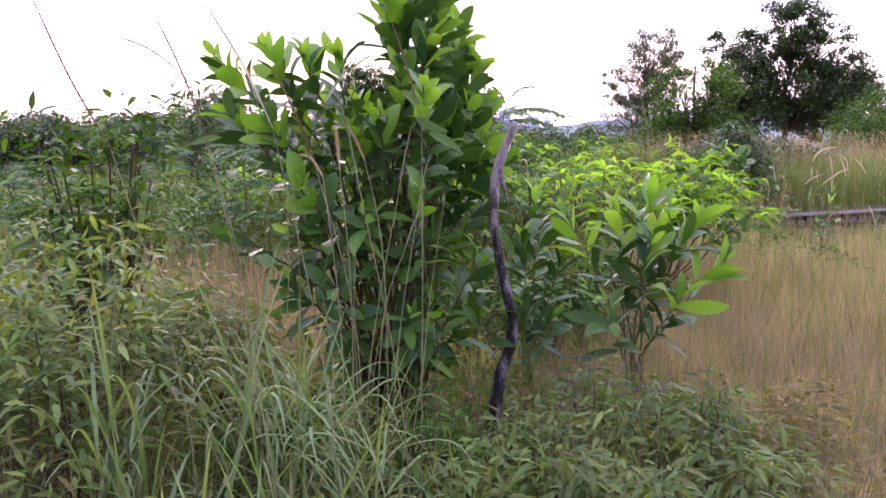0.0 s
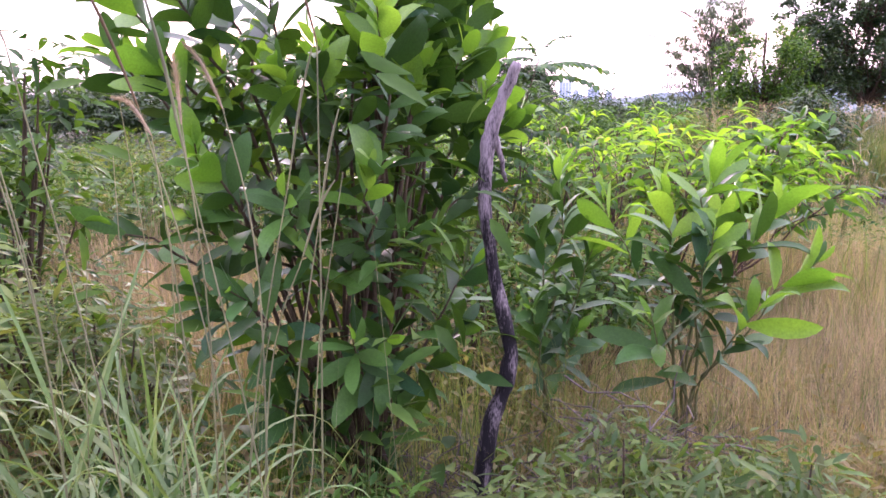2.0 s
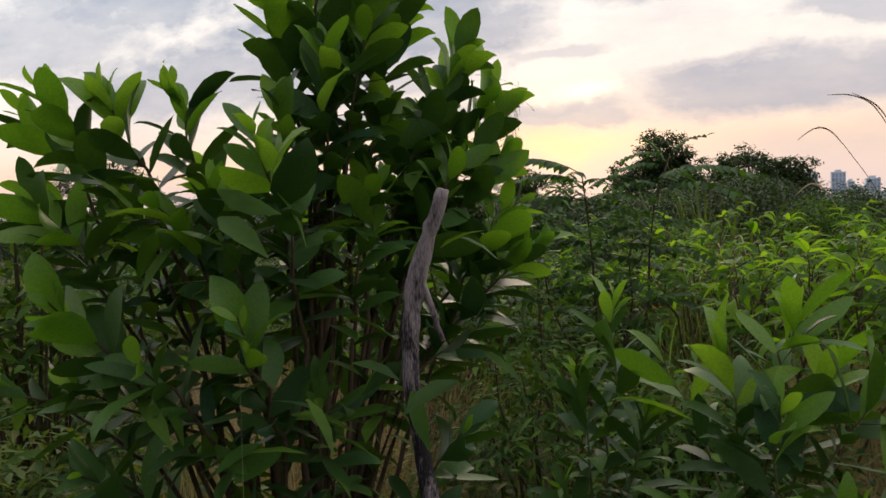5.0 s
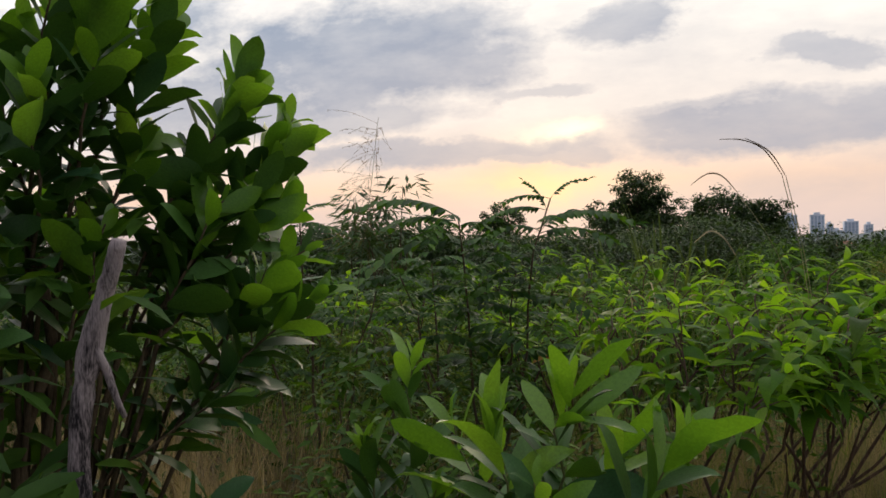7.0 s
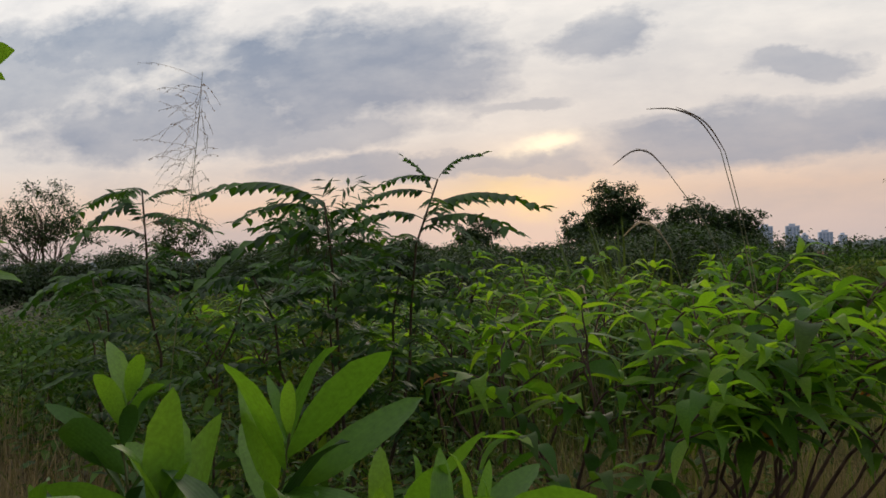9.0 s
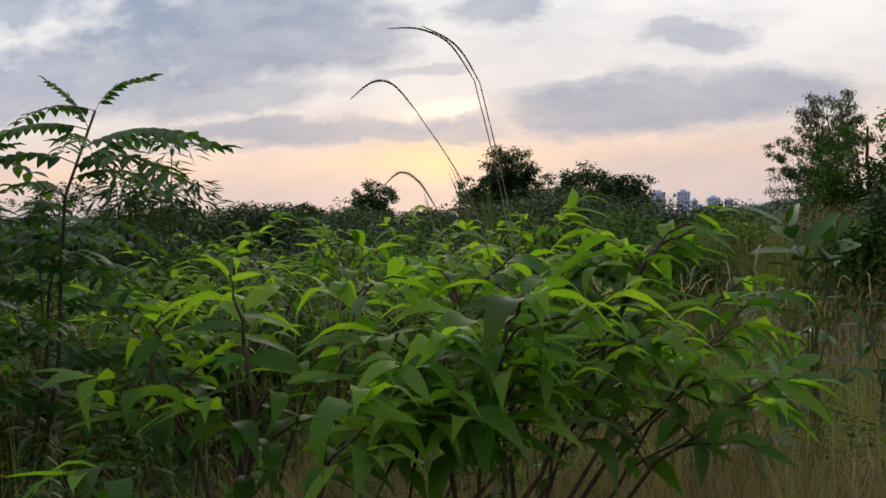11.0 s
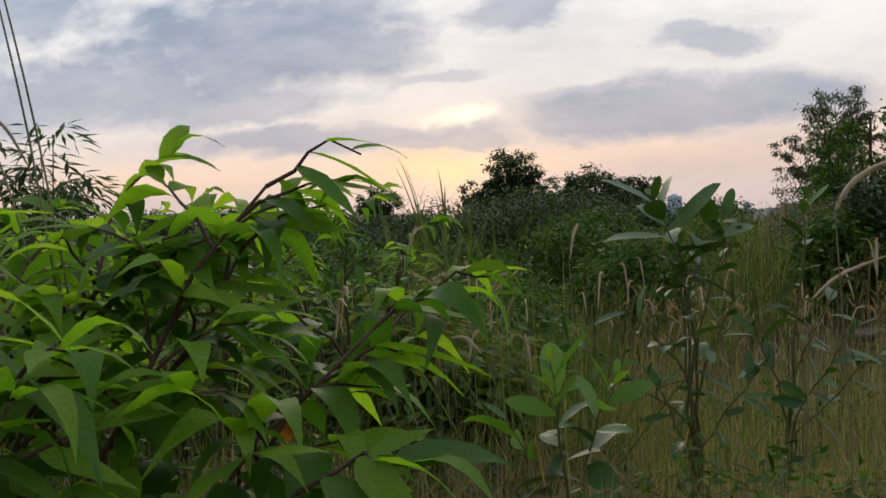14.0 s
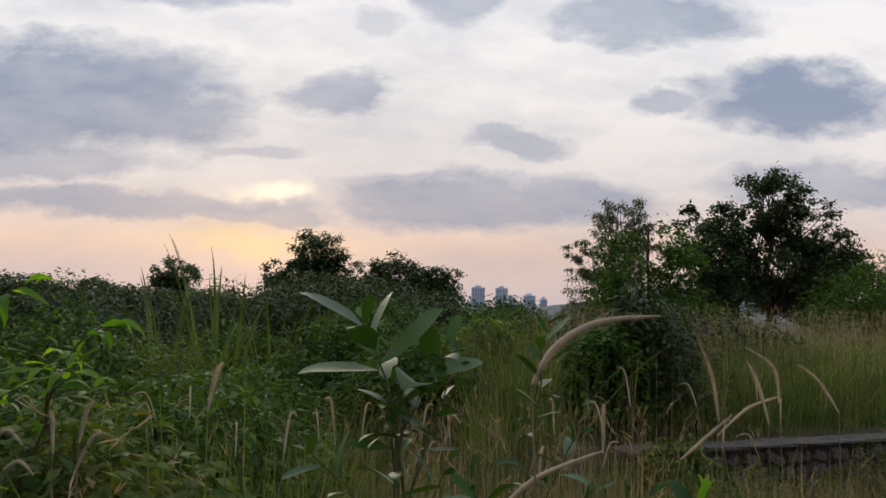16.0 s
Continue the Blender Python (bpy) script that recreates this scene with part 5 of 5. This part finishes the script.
# ---- grass plumes and blades ----
def plume(stem, head, label, material=None, fuzz=0.013, r=0.0022, head_r=0.004):
    """A grass stem with a bristly seed head; stem and head are lines of places, the head goes on from the stem."""
    o = np.array(stem[0], float)
    ob = empty("grass_plume", tuple(o))
    tagged(ob, label, "grass", "grass plumes")
    def dense(line, n):
        line = np.array(line, float)
        s = np.linspace(0, len(line) - 1, n)
        i = np.minimum(s.astype(int), len(line) - 2)
        t = (s - i)[:, None]
        p0, p1 = line[np.maximum(i - 1, 0)], line[i]
        p2, p3 = line[i + 1], line[np.minimum(i + 2, len(line) - 1)]
        return 0.5 * (2 * p1 + (p2 - p0) * t + (2 * p0 - 5 * p1 + 4 * p2 - p3) * t ** 2 + (3 * p1 - p0 - 3 * p2 + p3) * t ** 3)
    st = dense(stem, 14) - o
    hd = dense(head, 24) - o
    part("stem", tube_arrays(st, np.linspace(r * 1.3, r * 0.7, 14), 5), M_STRAW, ob)
    core = tube_arrays(hd, head_r * np.sin(np.linspace(0.35, 3.0, 24)) + 0.0008, 6)
    t = unit(np.gradient(hd, axis=0))
    n = 520
    i = rng.integers(0, 23, n)
    base = hd[i] + (hd[i + 1] - hd[i]) * rng.random((n, 1))
    out = unit(rng.normal(0, 1, (n, 3)))
    tip = base + (out * 0.8 + t[i] * 0.9) * fuzz * rng.uniform(0.6, 1.2, (n, 1)) * np.sin(0.35 + 2.65 * i / 23)[:, None]
    hair = ribbon_arrays(base, tip, 0.0011, np.zeros(n), 2)
    part("seed_head", join([core, hair]), material or M_PLUME, ob)
    return ob


plume([(3.0, 7.82, 0.0), (2.97, 7.81, 0.8), (2.89, 7.8, 1.49), (2.79, 7.8, 1.97)], [(2.79, 7.8, 1.97), (2.70, 7.8, 2.11), (2.59, 7.8, 2.17), (2.47, 7.8, 2.18)], "tall arching grass stem with a thin brown seed head", M_DARKPLUME, 0.009, 0.0028, 0.003)
plume([(3.04, 7.85, 0.0), (2.99, 7.83, 0.8), (2.905, 7.81, 1.49), (2.81, 7.8, 1.96)], [(2.81, 7.8, 1.96), (2.75, 7.8, 2.07), (2.69, 7.8, 2.13), (2.60, 7.8, 2.18)], "tall upright grass stem with a thin brown seed head", M_DARKPLUME, 0.009, 0.0028, 0.003)
plume([(2.98, 7.85, 0.0), (2.92, 7.84, 0.8), (2.78, 7.83, 1.49), (2.56, 7.82, 1.88)], [(2.56, 7.82, 1.88), (2.48, 7.82, 1.975), (2.40, 7.82, 1.99), (2.31, 7.82, 1.93)], "leaning grass stem with an arched brown seed head", M_DARKPLUME, 0.012, 0.0026, 0.003)
plume([(2.72, 8.2, -0.02), (2.66, 8.2, 1.0), (2.55, 8.2, 1.52)], [(2.55, 8.2, 1.52), (2.48, 8.2, 1.63), (2.40, 8.2, 1.67), (2.31, 8.2, 1.60)], "grass stem with an arched pale seed head", M_PLUME, 0.018)
plume([(4.74, 8.6, -0.1), (4.73, 8.58, 0.7), (4.70, 8.56, 1.31)], [(4.70, 8.56, 1.31), (4.74, 8.56, 1.38), (4.82, 8.56, 1.43), (4.935, 8.56, 1.445)], "grass stem with a large curved furry pink-tan plume", M_PLUME, 0.022, 0.0025, 0.007)
plume([(4.6, 8.7, -0.1), (4.62, 8.65, 0.5), (4.65, 8.6, 1.08)], [(4.65, 8.6, 1.08), (4.72, 8.6, 1.14), (4.84, 8.6, 1.19)], "low grass stem with a thin tan plume", M_PLUME, 0.014)
plume([(5.55, 9.6, -0.2), (5.5, 9.6, 0.6), (5.42, 9.6, 1.12)], [(5.42, 9.6, 1.12), (5.40, 9.6, 1.25), (5.36, 9.6, 1.36)], "grass stem with a yellowish furry plume", M_PLUME, 0.02)
plume([(5.2, 9.6, -0.2), (5.25, 9.6, 0.6), (5.3, 9.6, 1.0)], [(5.3, 9.6, 1.0), (5.38, 9.6, 1.07), (5.46, 9.6, 1.14)], "leaning grass stem with a pale plume", M_PLUME, 0.016)
plume([(5.8, 9.9, -0.2), (5.76, 9.9, 0.7), (5.74, 9.9, 1.15)], [(5.74, 9.9, 1.15), (5.72, 9.9, 1.27), (5.62, 9.9, 1.34)], "grass stem with a curved white plume", M_PLUME, 0.018)
plume([(0.34, 3.0, 0.0), (0.26, 3.0, 0.9), (0.10, 3.0, 1.55)], [(0.10, 3.0, 1.55), (0.0, 3.0, 1.74), (-0.09, 3.0, 1.96)], "tall grass stem with a long bristly seed head near the bush", M_DARKPLUME, 0.007, 0.0018, 0.002)
plume([(0.75, 3.0, 0.0), (0.68, 3.0, 0.9), (0.55, 3.0, 1.6)], [(0.55, 3.0, 1.6), (0.47, 3.0, 1.78), (0.36, 3.0, 1.96)], "tall grass stem with a long seed head", M_PLUME, 0.010, 0.0018, 0.0025)
# thin stems that lean over the grass before the bush: foot, middle, head's start and head's end
for foot, mid, neck, tip, mat, fz in (((0.93, 3.1, 0.0), (0.90, 3.1, 0.75), (0.78, 3.1, 1.42), (0.72, 3.1, 1.70), M_STRAW, 0.004),
                                      ((0.74, 3.3, 0.0), (0.75, 3.3, 0.9), (0.62, 3.3, 1.50), (0.50, 3.3, 1.78), M_DARKPLUME, 0.008),
                                      ((0.72, 3.32, 0.0), (0.73, 3.32, 1.0), (0.70, 3.3, 1.47), (0.69, 3.3, 1.60), M_DRY, 0.016),
                                      ((0.70, 3.28, 0.0), (0.70, 3.28, 0.9), (0.65, 3.28, 1.45), (0.585, 3.27, 1.52), M_DRY, 0.014),
                                      ((0.73, 3.4, 0.0), (0.78, 3.4, 0.8), (0.88, 3.4, 1.38), (0.93, 3.4, 1.62), M_STRAW, 0.004),
                                      ((0.83, 3.42, 0.0), (0.87, 3.4, 0.8), (0.94, 3.4, 1.3), (0.98, 3.4, 1.5), M_STRAW, 0.004),
                                      ((0.78, 3.38, 0.0), (0.82, 3.4, 0.9), (0.90, 3.4, 1.2), (0.97, 3.4, 1.36), M_STRAW, 0.004),
                                      ((0.45, 3.3, 0.0), (0.40, 3.3, 1.0), (0.28, 3.3, 1.60), (0.14, 3.3, 1.95), M_DARKPLUME, 0.006),
                                      ((0.42, 3.35, 0.0), (0.36, 3.35, 1.1), (0.22, 3.33, 1.76), (0.03, 3.3, 1.88), M_PLUME, 0.010),
                                      ((0.95, 3.25, 0.0), (0.96, 3.28, 1.0), (0.96, 3.3, 1.62), (0.87, 3.3, 1.92), M_DARKPLUME, 0.008),
                                      ((0.85, 3.2, 0.0), (0.84, 3.3, 1.1), (0.78, 3.3, 1.50), (0.71, 3.3, 1.62), M_DRY, 0.014)):
    bend = [(neck[k] + tip[k]) / 2 + (0.02 if k == 2 else 0.0) for k in range(3)]
    plume([foot, mid, neck], [neck, tuple(bend), tip], "thin leaning grass stem with a narrow seed head", mat, fz, 0.0019, 0.0022)
# plumes over the weeds beside the young acacias
for x, y, z, dx, dz, fz in ((3.50, 9.0, 1.12, 0.07, -0.01, 0.013), (3.53, 9.0, 1.05, 0.07, -0.01, 0.012), (3.50, 9.0, 0.86, 0.02, 0.13, 0.012), (3.56, 9.0, 0.92, 0.10, -0.05, 0.016), (3.62, 9.05, 1.08, -0.01, 0.10, 0.012), (3.66, 9.1, 1.1, 0.03, 0.10, 0.012),
                            (3.70, 9.0, 1.06, 0.06, 0.08, 0.012), (3.41, 9.0, 1.22, 0.06, 0.09, 0.013), (3.97, 9.1, 1.18, 0.03, 0.12, 0.014), (4.95, 9.1, 1.1, 0.0, 0.12, 0.012), (3.58, 9.2, 0.8, 0.03, 0.12, 0.01), (3.80, 9.3, 0.75, -0.02, 0.14, 0.01),
                            (5.62, 9.7, 1.10, -0.07, 0.20, 0.016), (5.45, 9.7, 1.06, 0.2, 0.13, 0.015), (5.9, 9.8, 1.13, -0.14, 0.16, 0.014), (5.5, 8.8, 0.65, -0.1, 0.22, 0.012)):
    plume([(x + 0.05, y, gz(x, y)), (x + 0.02, y, z * 0.5), (x, y, z - 0.08), (x, y, z)], [(x, y, z), (x + dx * 0.5, y, z + dz * 0.5 + 0.025), (x + dx, y, z + dz)], "grass stem with a furry pale yellow plume", M_PLUME, fz, 0.0018, 0.004)
for k in range(46):
    zone = k % 3
    x, y = (rng.uniform(2.6, 4.6), rng.uniform(9.6, 12.5)) if zone == 0 else (rng.uniform(1.6, 3.4), rng.uniform(8.4, 9.8)) if zone == 1 else (rng.uniform(4.2, 7.2), rng.uniform(10, 13.5))
    z = gz(x, y)
    h = rng.uniform(1.0, 1.35) if zone != 2 else rng.uniform(1.1, 1.6)
    a, l = rng.uniform(0, 6.28), rng.uniform(0.03, 0.12)
    dx, dy = math.cos(a) * l, math.sin(a) * l
    plume([(x, y, z), (x + dx * 0.3, y, z + h * 0.5), (x + dx, y + dy, z + h * 0.88)],
          [(x + dx, y + dy, z + h * 0.88), (x + dx * 1.6, y + dy * 1.6, z + h), (x + dx * 2.4, y + dy * 2.4, z + h + (0.02 if l < 0.07 else -0.01))], "grass stem with a small pale furry plume", M_PLUME, 0.013, 0.0018, 0.004)


BLADES = []
for k in range(4):
    s = np.linspace(0, 1, 9)
    w = 0.5 * (1 - s) ** 0.6 * (0.4 + np.minimum(1, s * 6) * 0.6)
    y = s * (1 - 0.12 * k * s)
    z = [0.95, 0.8, 0.65, 0.5][k] * (s - (0.25 + 0.28 * k) * s ** 2.4)
    v = np.stack([np.column_stack([-w * 0.021, y * (0.25 + 0.17 * k), z]), np.column_stack([0 * w, y * (0.25 + 0.17 * k), z - 0.003]), np.column_stack([w * 0.021, y * (0.25 + 0.17 * k), z])], 1).reshape(-1, 3)
    q = []
    for a in range(8):
        q += [(3 * a, 3 * a + 1, 3 * a + 4, 3 * a + 3), (3 * a + 1, 3 * a + 2, 3 * a + 5, 3 * a + 4)]
    BLADES.append(mesh_from("blade", v, np.array(q), M_BLADE))


REED_BLADES = []
for me in BLADES:
    reed = me.copy()
    reed.materials[0] = M_REED
    REED_BLADES.append(reed)


def tussock(place, n, size, label, tall=0.0, kinds=None):
    ob = empty("grass_tussock", (place[0], place[1], gz(*place) - 0.02))
    tagged(ob, label, "grass", "grass tussocks")
    for k in range(n):
        b = new("blade", (kinds or BLADES)[(1, 2, 3, 2, 3, 0)[rng.integers(6)]])
        b.parent = ob
        b.matrix_basis = Matrix.LocRotScale((rng.normal(0, 0.05), rng.normal(0, 0.05), tall * rng.random()), Euler((rng.normal(0, 0.1), rng.normal(0, 0.1), rng.uniform(0, 6.28))), Vector((1, 1, 1)) * size * rng.uniform(0.65, 1.15))
    return ob


for x, y, n, s in ((0.55, 3.15, 16, 1.15), (0.4, 3.35, 14, 1.2), (0.72, 2.95, 12, 0.95), (0.15, 3.1, 12, 1.0), (0.5, 2.7, 10, 0.9), (-0.2, 2.8, 12, 0.9), (-0.6, 3.0, 12, 0.95), (0.95, 3.0, 8, 0.7), (-0.1, 3.5, 10, 1.1)):
    tussock((x, y), int(n * 2.2), s * 1.05, "green arching grass blades before the bush")
for x, y, s in ((1.5, 19.5, 2.1), (1.1, 20.2, 2.4), (2.0, 20.4, 2.0), (0.4, 20, 2.0), (-0.6, 20.5, 1.9), (2.8, 20.0, 1.7)):
    tussock((x, y), 60, s * 1.5, "tall clump of reed-like grass blades", 0.3, REED_BLADES)
for x, y, s in ((0.58, 3.6, 0.75), (0.46, 3.5, 0.7), (0.68, 3.45, 0.7), (0.3, 3.65, 0.75), (0.52, 3.75, 0.8), (-0.02, 3.4, 0.7), (0.8, 3.3, 0.6)):
    g = tussock((x, y - 0.12), 44, s * 1.1, "pale green grass with long arching blades on tall stems", 0.62)
    for k in range(2):
        p = curve_points((rng.normal(0, 0.04), rng.normal(0, 0.04), 0), (rng.normal(0, 0.12), rng.normal(0, 0.12), rng.uniform(1.0, 1.5)), n=6, wobble=0.01)
        part("culm", tube_arrays(p, np.linspace(0.0022, 0.001, 6), 5), M_STRAW, g)
grass_stuff("tall_stems", scatter(34, -0.9, 1.1, 2.7, 3.9), 1.35, 0.0026, 0.22, M_STRAW, "thin pale grass stems standing before the bush", 0.03, 5)
grass_stuff("reed_grass", scatter(1700, 0.8, 4.0, 9.8, 14.5, lambda x, y: patchy(x, y, 0.9) > 0.45), 1.3, 0.009, 0.4, M_REED, "tall thin green grass standing in the thicket", 0.06, 5)
for x, y, s in ((2.5, 11.9, 1.5), (3.3, 12.0, 1.45), (2.9, 12.8, 1.5), (2.0, 11.2, 1.25), (3.6, 13.2, 1.3), (1.2, 12.2, 1.4)):
    tussock((x, y), 34, s, "tall clump of arching reed-like grass", 0.35, REED_BLADES)
grass_stuff("seed_grass", scatter(1500, 2.6, 8.0, 10, 20, lambda x, y: patchy(x, y, 0.6) > 0.4), 1.05, 0.007, 0.2, M_DRY, "dry seeding grass between bushes and wall", 0.05)


def seed_heads(n, x0, x1, y0, y1, low, high, label, keep=None):
    """Many small drooping seed heads on their stalks, too many to count."""
    p = scatter(n, x0, x1, y0, y1, keep)
    g = ground_z(p[:, 0], p[:, 1])
    h = rng.uniform(low, high, n)
    lean = rng.normal(0, 0.08, (n, 2))
    top = np.column_stack([p + lean, g + h])
    base = np.column_stack([p, g - 0.02])
    stalk = ribbon_arrays(base, top, 0.003, np.full(n, 0.02), 4)
    chunks = [stalk]
    out = np.column_stack([lean * 3, np.full(n, 0.35)])
    for k in range(6):
        d = unit(out + rng.normal(0, 0.09, (n, 3)))
        L = rng.uniform(0.03, 0.085, n)
        chunks.append(diamond_arrays(top - d * (0.02 * k - 0.03), d, rng.normal(0, 1, (n, 3)), L, L * 0.09))
    ob = new("seed_heads", mesh_from("seed_heads", *join(chunks), M_DRY))
    tagged(ob, label, "grass", kind="stuff")


seed_heads(2600, 7, 26, 16.5, 27, 0.95, 1.6, "pinkish tan seed heads of tall grass behind the wall", lambda x, y: BEHIND(x, y) & (patchy(x, y, 0.5) > 0.3))
seed_heads(260, 3.6, 8.0, 11, 20, 0.8, 1.25, "pale seed heads standing in the dry grass", lambda x, y: patchy(x, y, 0.8) > 0.4)
seed_heads(170, 4.3, 6.4, 11.0, 14.5, 0.85, 1.3, "feathery pinkish tan grass beyond the young acacias", lambda x, y: patchy(x, y, 0.9) > 0.35)
seed_heads(60, 1.2, 3.8, 8.6, 12, 0.9, 1.3, "pale seed heads standing among the shrubs")


def brushwood(place, n, size, label):
    """A heap of thin dead twigs."""
    tw = []
    for k in range(n):
        a, e = rng.uniform(0, 6.28), rng.uniform(-0.15, 0.9)
        c = np.array((rng.normal(0, size * 0.35), rng.normal(0, size * 0.35), abs(rng.normal(size * 0.5, size * 0.35))))
        d = np.array((math.cos(a), math.sin(a), e)) * rng.uniform(0.12, 0.3)
        tw.append(tube_arrays(curve_points(c - d, c + d, n=5, wobble=0.02), np.linspace(0.004, 0.0015, 5), 5))
    ob = new("brushwood_heap", mesh_from("brushwood_heap", *join(tw), M_DEADWOOD))
    ob.matrix_basis = pose(place[0], place[1], gz(*place))
    tagged(ob, label, "brushwood", kind="stuff")


M_DEADWOOD = rough_material("dead_twig", (0.06, 0.045, 0.045), (0.20, 0.16, 0.15), 30, 0.9, 0.4, 0.002)
brushwood((1.82, 4.6), 150, 0.36, "heap of dry grey twigs under the young acacia")
brushwood((1.2, 4.45), 60, 0.25, "dry grey twigs round the foot of the pole")


def airy_panicle(base, tip, label):
    """A tall grass stem with a wide loose panicle of hair-thin branches and tiny spikelets."""
    o = np.array(base, float)
    ob = empty("panicle_grass", base)
    tagged(ob, label, "grass", "grass plumes")
    stem = curve_points((0, 0, 0), np.array(tip) - o, n=10, wobble=0.006)
    part("stem", tube_arrays(stem, np.linspace(0.003, 0.001, 10), 5), M_STRAW, ob)
    chunks, seeds, ways = [], [], []
    for k in range(80):
        s = rng.uniform(0.72, 0.99) * 9
        i = min(int(s), 8)
        p = stem[i] + (stem[i + 1] - stem[i]) * (s - i)
        a = rng.uniform(0, 6.28)
        l = rng.uniform(0.08, 0.2)
        e = p + np.array((math.cos(a) * l - 0.06, math.sin(a) * l, rng.uniform(-0.16, 0.08)))
        pts = curve_points(p, e, n=5, wobble=0.004, up=0.02)
        chunks.append(tube_arrays(pts, np.full(5, 0.0005), 4))
        for m in range(12):
            f = rng.uniform(0.3, 1) * 4
            j = min(int(f), 3)
            seeds.append(pts[j] + (pts[j + 1] - pts[j]) * (f - j))
            ways.append((rng.normal(0, 0.4), rng.normal(0, 0.4), -1))
    n = len(seeds)
    L = np.full(n, 0.008)
    v, q = diamond_arrays(np.array(seeds), np.array(ways), rng.normal(0, 1, (n, 3)), L, L * 0.3)
    part("panicle", join(chunks + [(v, q)]), M_DARKPLUME, ob)


airy_panicle((0.62, 6.5, 0.0), (0.96, 6.5, 2.22), "tall thin grass with a wide airy seed panicle")
